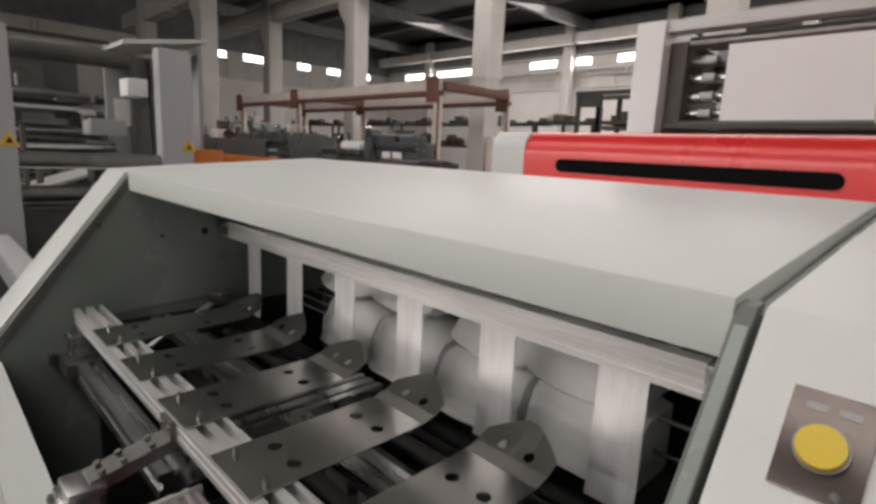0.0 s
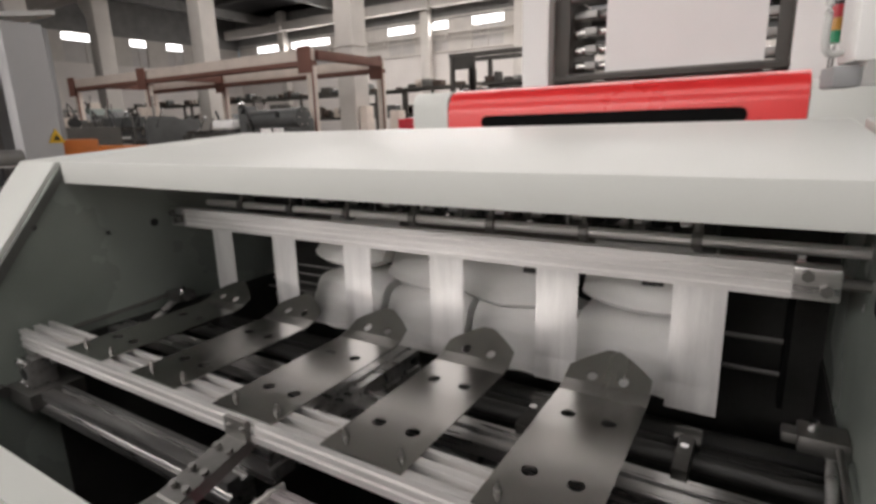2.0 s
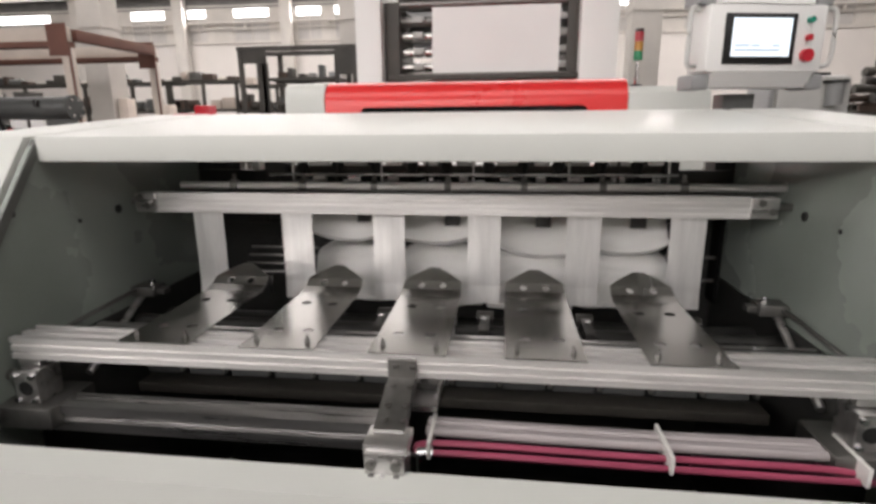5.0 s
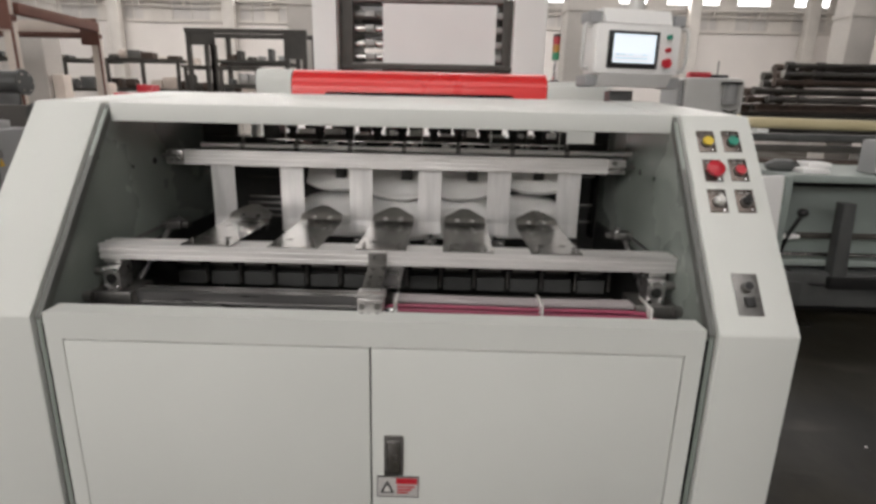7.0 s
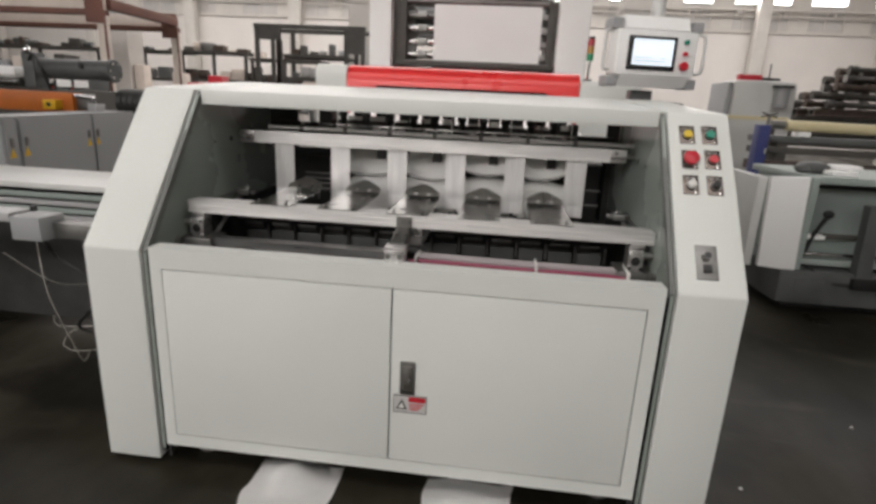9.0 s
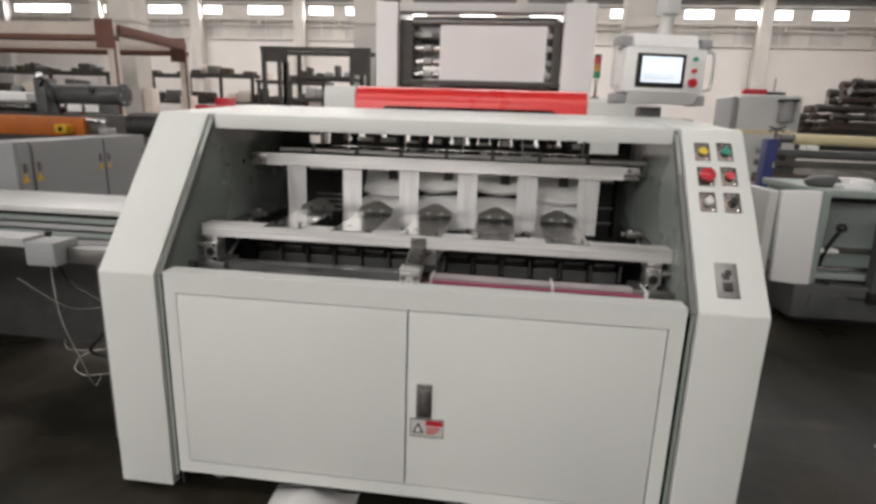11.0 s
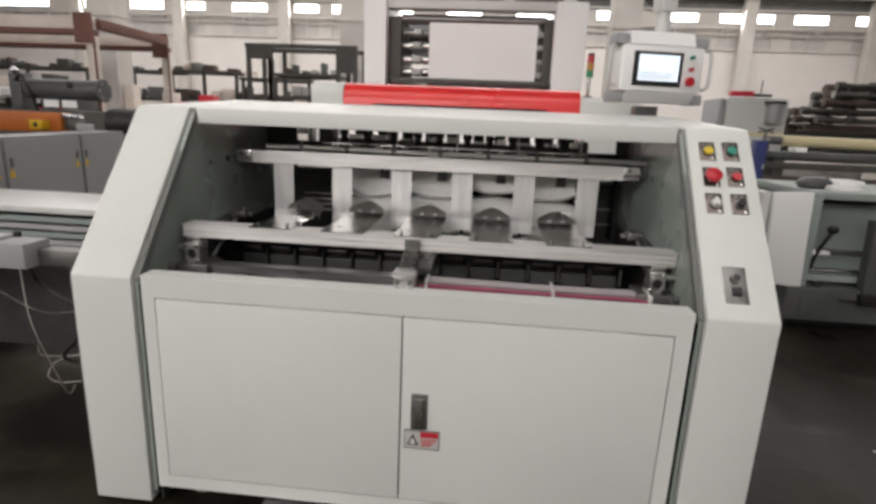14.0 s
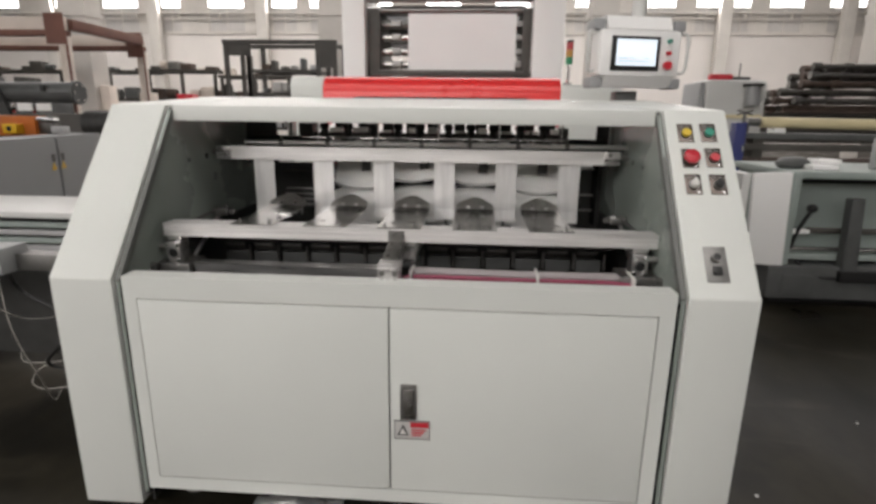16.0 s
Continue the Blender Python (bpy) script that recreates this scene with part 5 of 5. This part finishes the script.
def frame_rack():
    u = thing("dark_frame_rack", (-3.25, 8.6, 0), "dark open steel frame rack with a shelf of small parts", "rack")
    for x in (-4.18, -3.77, -2.50, -2.19):
        for y in (8.35, 9.05):
            part("post", box(B(), x - 0.035, x + 0.035, y - 0.035, y + 0.035, 0, 2.5), RACKM, u)
    for y in (8.35, 9.05):
        part("top_rail", box(B(), -4.23, -2.15, y - 0.04, y + 0.04, 2.5, 2.57), RACKM, u)
    part("top_panel", box(B(), -4.145, -3.805, 8.34, 8.351, 2.30, 2.5), RACKM, u)
    part("side_plate", box(B(), -2.465, -2.225, 8.33, 8.352, 2.1, 2.5), RACKM, u)
    part("door_plate", box(B(), -3.805, -3.70, 8.315, 8.354, 0.3, 2.3), RACKM, u)
    for z in (1.0, 1.62, 2.02):
        part("shelf", box(B(), -3.72, -2.53, 8.35, 9.05, z, z + 0.05), RACKM, u)
    u.location = (u.location.x - 0.12, u.location.y + 0.12, 0)


def wall_racks():
    r = random.Random(5)
    for x0, x1, z1, z0 in ((-16.0, -12.1, 2.42, 1.62), (-11.7, -9.5, 2.42, 1.62), (-9.4, -7.4, 2.45, 1.65), (-20.5, -16.6, 2.42, 1.62), (-7.2, -5.2, 2.3, 1.6), (-25.0, -21.0, 2.42, 1.62)):
        y = 14.4
        u = thing("shelf_rack", ((x0 + x1) / 2, y, 0), "dark steel shelf rack crowded with small machine parts", "shelf rack", "racks along the wall")
        for k in range(3):
            x = x0 + (x1 - x0) * k / 2
            part("post", box(B(), x - 0.04, x + 0.04, y - 0.04, y + 0.04, 0, z1), RACKM, u)
        for z in (z0, z1):
            part("shelf", box(B(), x0 - 0.1, x1 + 0.1, y - 0.05, y + 0.8, z, z + 0.07), RACKM, u)
        for z in (z0, z1):
            x = x0
            while x < x1:
                w = r.uniform(0.12, 0.4)
                h = r.uniform(0.06, 0.26) if z == z1 else r.uniform(0.15, 0.5)
                mt = r.choice((RUST, DULL, GREYM, RACKM, CREAM, GREYD, RUST, RACKM))
                if r.random() < 0.92:
                    bm = B()
                    if r.random() < 0.5:
                        box(bm, x, x + w, y + 0.1, y + 0.4, z + 0.07, z + 0.07 + h, 0.02)
                    else:
                        cyl(bm, (x, y + 0.2, z + 0.07 + h / 2), (x + w, y + 0.2, z + 0.07 + h / 2), h / 2, 12)
                    solid("machine_part", bm, mt, "small grimy steel machine part on a shelf", "machine part", "parts on the shelves")
                x += w + r.uniform(0.0, 0.14)


def shelf_clutter():
    r = random.Random(9)
    for z in (1.05, 1.67, 2.07):
        for k in range(6):
            x = -3.68 + 0.18 * k
            h = r.uniform(0.05, 0.2)
            bm = box(B(), x, x + r.uniform(0.08, 0.17), 8.5, 8.7, z, z + h, 0.01)
            solid("machine_part", bm, r.choice((DULL, RUST, GREY, RACKM, GREYD)), "small steel part on the dark rack", "machine part", "parts on the shelves")
    for x, y, z, w, h, mt, lb in ((-6.42, 10.2, 0.0, 0.72, 1.52, BTN_RED, "dark red machine cover standing on the floor"),
                                  (-6.28, 10.52, 0.0, 0.36, 1.70, BTN_RED, "narrow red machine cover standing on the floor"),
                                  (-7.6, 11.2, 0.0, 0.3, 1.75, CREAM, "cream steel panel standing on the floor"),
                                  (-8.6, 11.2, 0.0, 0.25, 1.9, CREAM, "cream steel panel standing on the floor")):
        bm = box(B(), x - w / 2, x + w / 2, y, y + 0.3, z, h, 0.03)
        solid("machine_cover", bm, mt, lb, "machine cover")


def red_crane():
    u = thing("overhead_crane", (-18, 0, 3.6), "dark red overhead crane girder high in the hall", "crane")
    part("girder", box(B(), -18.3, -17.8, -6.0, 5.2, 3.62, 4.02, 0.02), BROWN, u, "dark red box girder")
    for y in (-5.6, 4.9):
        part("leg", box(B(), -18.2, -17.9, y - 0.15, y + 0.15, 0, 3.6), RACKM, u)


conveyor_left()
grey_cabinets()
pillar_frame()
far_machines()
gantry()
frame_rack()
wall_racks()
shelf_clutter()
red_crane()


# ---- right of the machine ----
def right_machine():
    u = thing("lathe_bed", (3.2, 2.7, 0), "grey-green machine bed with a white end guard", "machine")
    part("base", box(B(), 2.3, 6.5, 2.28, 3.3, 0.06, 0.30, 0.02), GREYD, u, "dark grey base")
    part("base_toe", box(B(), 2.4, 6.5, 2.4, 3.2, 0.0, 0.06), BLACK, u)
    part("body", box(B(), 2.45, 6.5, 2.62, 3.25, 0.30, 0.93, 0.02), TEAL, u, "grey-green body")
    part("top_slab", box(B(), 2.40, 6.5, 2.35, 3.25, 0.90, 0.95, 0.01), TEAL, u)
    # black strip set in as the shadow line below the top slab
    part("shadow_slot", box(B(), 2.45, 6.5, 2.60, 2.622, 0.845, 0.87), BLACK, u)
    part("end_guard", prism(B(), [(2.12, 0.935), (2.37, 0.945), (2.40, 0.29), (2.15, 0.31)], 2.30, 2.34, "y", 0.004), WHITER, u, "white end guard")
    part("side_guard", box(B(), 2.06, 2.12, 2.34, 3.2, 0.30, 0.93, 0.006), LIGHT, u)
    part("guard_frame", box(B(), 2.405, 2.45, 2.33, 2.6, 0.28, 0.94, 0.006), TEAL, u)
    part("slide_rod", cyl(B(), (2.45, 2.42, 0.53), (6.5, 2.42, 0.53), 0.022, 14), RACKM, u)
    part("slide_rod", cyl(B(), (2.45, 2.40, 0.40), (6.5, 2.40, 0.40), 0.018, 14), STEEL, u)
    part("ledge", box(B(), 2.42, 6.5, 2.36, 2.6, 0.33, 0.37, 0.004), TEAL, u)
    part("lever", hose(B(), [(2.49, 2.40, 0.40), (2.49, 2.36, 0.52), (2.52, 2.34, 0.62), (2.545, 2.33, 0.68)], 0.014, 10), BLACK, u, "black bent lever")
    part("lever_knob", ball(B(), (2.55, 2.33, 0.70), 0.035, 14, (1, 1, 0.85)), BLACK, u)
    part("rag", box(B(), 2.40, 2.58, 2.35, 2.42, 0.515, 0.545, 0.012), PAPER, u)
    part("column", prism(B(), [(2.76, 0.78), (2.84, 0.78), (2.88, 0.25), (2.78, 0.25)], 2.26, 2.34, "y", 0.006), GREYD, u, "dark upright arm")
    part("column_foot", box(B(), 2.76, 3.3, 2.24, 2.36, 0.20, 0.28, 0.01), BLACK, u)
    part("cable", hose(B(), [(2.5, 2.33, 0.33), (2.6, 2.30, 0.24), (2.72, 2.28, 0.22), (2.8, 2.28, 0.23)], 0.012, 8), CABLE, u)
    part("access_plate", box(B(), 2.40, 2.60, 2.268, 2.279, 0.10, 0.24, 0.004), GREYD, u)
    bm = ball(B(), (2.52, 2.6, 0.985), 0.10, 14, (1.2, 0.8, 0.5))
    solid("grey_cloth", bm, GREYD, "grey crumpled cloth on the machine bed", "cloth")
    solid("paper_wad", box(box(B(), 2.56, 2.74, 2.42, 2.58, 0.951, 0.985, 0.012), 2.64, 2.80, 2.50, 2.66, 0.985, 1.02, 0.012), PAPER, "folded white paper wad on the machine bed", "paper")
    bm = box(B(), 3.05, 3.40, 2.45, 2.62, 0.951, 1.18, 0.02)
    solid("bearing_plate", bm, GREY, "grey bearing plate with a hole on the machine bed", "machine part")
    bm = ball(ball(B(), (3.12, 2.42, 0.985), 0.06, 10, (1.3, 1, 0.7)), (3.2, 2.40, 0.975), 0.05, 10, (1.2, 1, 0.6))
    solid("white_rag", bm, PAPER, "crumpled white rag on the machine bed", "rag")


def right_back():
    u = thing("long_roller_stand", (4.0, 4.0, 0), "pale yellow long tube lying on a dark steel stand", "roller stand")
    part("tube", cyl(B(), (2.95, 4.0, 1.265), (4.7, 4.0, 1.245), 0.05, 20), POLE, u, "pale yellow tube")
    part("tube_end", cyl(B(), (2.82, 4.0, 1.268), (2.94, 4.0, 1.265), 0.04, 16), DULL, u)
    part("tube_end", cyl(B(), (4.71, 4.0, 1.245), (5.1, 4.0, 1.24), 0.06, 16), RACKM, u)
    for z0, z1, mt in ((1.11, 1.165, GREYD), (1.0, 1.06, RACKM), (0.84, 0.93, RUST)):
        part("rail", box(B(), 2.7, 8.5, 3.95, 4.15, z0, z1, 0.006), mt, u)
    for x in (2.95, 4.4, 5.8, 7.4):
        part("leg", box(B(), x - 0.05, x + 0.05, 3.98, 4.12, 0, 1.11), RACKM, u)
    part("saddle", box(B(), 3.05, 3.16, 3.93, 4.06, 1.165, 1.21, 0.006), PAPER, u)
    part("saddle", box(B(), 4.28, 4.4, 3.93, 4.06, 1.165, 1.2, 0.006), LIGHT, u)
    v = thing("blue_post", (2.72, 3.9, 0), "dark blue steel post with an adjusting screw", "post")
    part("post", box(B(), 2.64, 2.74, 3.80, 3.92, 0, 1.26, 0.008), BLUE, v, "dark blue post")
    part("screw", cyl(B(), (2.73, 3.86, 1.26), (2.73, 3.86, 1.34), 0.015, 10), DULL, v)
    part("star_knob", cyl(cyl(B(), (2.66, 3.86, 1.33), (2.80, 3.86, 1.37), 0.008, 8), (2.66, 3.86, 1.37), (2.80, 3.86, 1.33), 0.008, 8), RACKM, v)
    # tiny chrome chip added as a glint on the post
    part("glint_plate", box(B(), 2.715, 2.735, 3.795, 3.80, 1.0, 1.05), CHROME, v)
    w = thing("grey_gearbox", (3.5, 6.0, 0), "pale grey gearbox casing with a dark knob", "gearbox")
    part("casing", box(B(), 3.2, 3.98, 6.0, 6.6, 0, 1.79, 0.07), LIGHT, w)
    part("dark_side", box(B(), 3.12, 3.198, 6.02, 6.6, 0, 1.76, 0.03), GREY, w)
    part("knob", cyl(B(), (3.76, 5.93, 1.46), (3.76, 5.93, 1.70), 0.085, 16), GREY, w, "grey glass-sided cup")
    part("knob_cap", cyl(B(), (3.76, 5.93, 1.70), (3.76, 5.93, 1.73), 0.12, 18), BLACK, w, "black knob cap")
    bm = box(B(), 3.28, 3.56, 6.1, 6.2, 1.791, 1.86, 0.01)
    solid("red_tool", bm, BTN_RED, "red hand tool lying on the gearbox", "hand tool")
    solid("tool_handle", cyl(cyl(B(), (3.56, 6.15, 1.815), (3.8, 6.15, 1.81), 0.02, 10), (3.66, 6.15, 1.82), (3.66, 6.15, 2.0), 0.008, 8), BLACK, "black tool handle beside the red tool", "hand tool")
    x = thing("pale_table", (3.0, 5.0, 0), "pale narrow table with small fittings", "table")
    part("top", box(B(), 1.9, 3.4, 4.9, 5.2, 1.30, 1.34, 0.006), POLE, x)
    for a in (2.0, 3.3):
        part("leg", box(B(), a - 0.03, a + 0.03, 5.0, 5.06, 0, 1.30), RACKM, x)


def scrap_pile():
    r = random.Random(12)
    u = thing("steel_trestle", (7.0, 8.6, 0), "dark trestle carrying stacked steel bars", "trestle")
    part("top", box(B(), 4.6, 11.0, 8.1, 9.2, 0.92, 1.0), RACKM, u)
    for x in (4.8, 7.4, 10.6):
        part("leg", box(B(), x - 0.06, x + 0.06, 8.2, 8.32, 0, 0.92), RACKM, u)
    for k in range(9):
        z = 1.0 + 0.135 * k
        for j in range(4):
            y = 8.22 + 0.24 * j
            a = 4.9 + 0.075 * k + r.uniform(0, 0.35) + (0.25 if k > 5 else 0)
            b = a + r.uniform(2.4, 4.8)
            tilt = r.uniform(-0.02, 0.02)
            if k < 4:
                bm = prism(B(), [(y - 0.08, z), (y + 0.08, z), (y + 0.08, z + 0.02), (y + 0.02, z + 0.03), (y + 0.02, z + 0.10), (y + 0.08, z + 0.11), (y + 0.08, z + 0.13),
                                 (y - 0.08, z + 0.13), (y - 0.08, z + 0.11), (y - 0.02, z + 0.10), (y - 0.02, z + 0.03), (y - 0.08, z + 0.02)], a, b, "x")
                solid("steel_beam", bm, (RACKM, RUST)[(j + k) % 2], "dark rusty steel beam stacked on the trestle", "steel beam", "stack of rusty steel")
            else:
                bm = cyl(B(), (a, y, z + 0.07), (b, y, z + 0.07 + tilt), 0.042, 10)
                for c in (a + 0.05, a + 0.55, b - 0.2):
                    cyl(bm, (c - 0.06, y, z + 0.07), (c + 0.06, y, z + 0.07), 0.066, 12)
                solid("rusty_bar", bm, (RUST, RACKM, DULL)[(j + 2 * k) % 3], "rusty round bar with collars stacked on the trestle", "steel bar", "stack of rusty steel")


def red_bucket():
    x, y = 2.085, 0.56
    u = thing("red_bucket", (x, y, 0), "red plastic bucket on the floor, heaped with white tissue waste", "bucket")
    bm = cyl(B(), (x, y, 0), (x, y, 0.225), 0.085, 28, 0.112)
    part("shell", bm, BTN_RED, u, "red plastic shell")
    part("rolled_rim", cyl(B(), (x, y, 0.222), (x, y, 0.236), 0.119, 28, 0.119), BTN_RED, u)
    bm = ball(B(), (x - 0.03, y, 0.25), 0.075, 16, (1, 1, 0.75))
    ball(bm, (x + 0.045, y + 0.02, 0.245), 0.06, 14, (1, 1, 0.7))
    ball(bm, (x, y - 0.05, 0.24), 0.05, 12, (1.1, 1, 0.6))
    part("tissue_waste", bm, TISSUE, u, "crumpled white tissue waste")
    part("handle", hose(B(), [(x - 0.118, y, 0.215), (x - 0.124, y - 0.03, 0.13), (x - 0.09, y - 0.09, 0.10), (x, y - 0.115, 0.10), (x + 0.09, y - 0.08, 0.11), (x + 0.118, y, 0.215)], 0.003, 6), DULL, u, "thin wire handle")


red_bucket()
right_machine()
right_back()
scrap_pile()


# ---- sheets on the floor ----
def floor_sheets():
    def sheet(cx, cy, w, d, peak, seed):
        bm = B()
        n = 12
        vs = []
        for j in range(n + 1):
            row = []
            for i in range(n + 1):
                u, v = i / n - 0.5, j / n - 0.5
                z = 0.004 + peak * max(0, 1 - 2.4 * math.hypot(u + 0.1, v - 0.2)) + 0.012 * abs(noise.noise((u * 4 + seed, v * 4, 0.3)))
                row.append(bm.verts.new((cx + w * u + 0.02 * noise.noise((v * 3, seed, 1)), cy + d * v + 0.02 * noise.noise((u * 3, seed, 2)), z)))
            vs.append(row)
        for a, b in zip(vs, vs[1:]):
            for i in range(n):
                bm.faces.new((a[i], a[i + 1], b[i + 1], b[i]))
        bmesh.ops.solidify(bm, geom=bm.faces[:], thickness=0.002)
        return bm
    solid("tissue_sheet", sheet(-0.33, -0.06, 0.30, 0.26, 0.06, 2.0), PAPER, "crumpled white tissue sheet lying on the floor", "paper")
    solid("tissue_sheet", sheet(0.27, -0.04, 0.30, 0.24, 0.01, 5.0), PAPER, "white tissue sheet lying on the floor", "paper")
    r = random.Random(3)
    for x, y in ((1.93, 0.74), (1.25, 0.22), (2.35, 1.1), (1.6, 1.25), (-1.9, 0.3)):
        bm = box(B(), x, x + r.uniform(0.006, 0.014), y, y + r.uniform(0.006, 0.014), 0.0, 0.004)
        solid("paper_scrap", bm, PAPER, "tiny white paper scrap on the floor", "paper", "scraps on the floor")


floor_sheets()


# ---- what moves ----
def motions():
    """The tissue folds beat up and down as the machine runs; the piles under them give a little."""
    for i, (fold, pile) in enumerate(zip(FOLDS, STACKS)):
        x = LANE_X[i + 1]
        rows_f, rows_p = [], []
        for k in range(161):
            t = k / 10
            a = 2 * math.pi * (t / 0.62 + 0.27 * i)
            s = math.sin(a)
            sway = math.sin(a * 0.5 + 1.3 * i)
            rows_f.append((t, pose(x + 0.006 * sway, 0.008 * math.cos(a), 0.012 + 0.020 * s, 0.9 * math.cos(a), -0.5 * sway, 1.5 * sway)))
            rows_p.append((t, pose(x - 0.004 * sway, 0.004 * math.cos(a + 1.2), 0.007 * math.sin(a + 0.9), 0, 0.4 * sway, 0)))
        walk(fold, rows_f)
        walk(pile, rows_p)


motions()
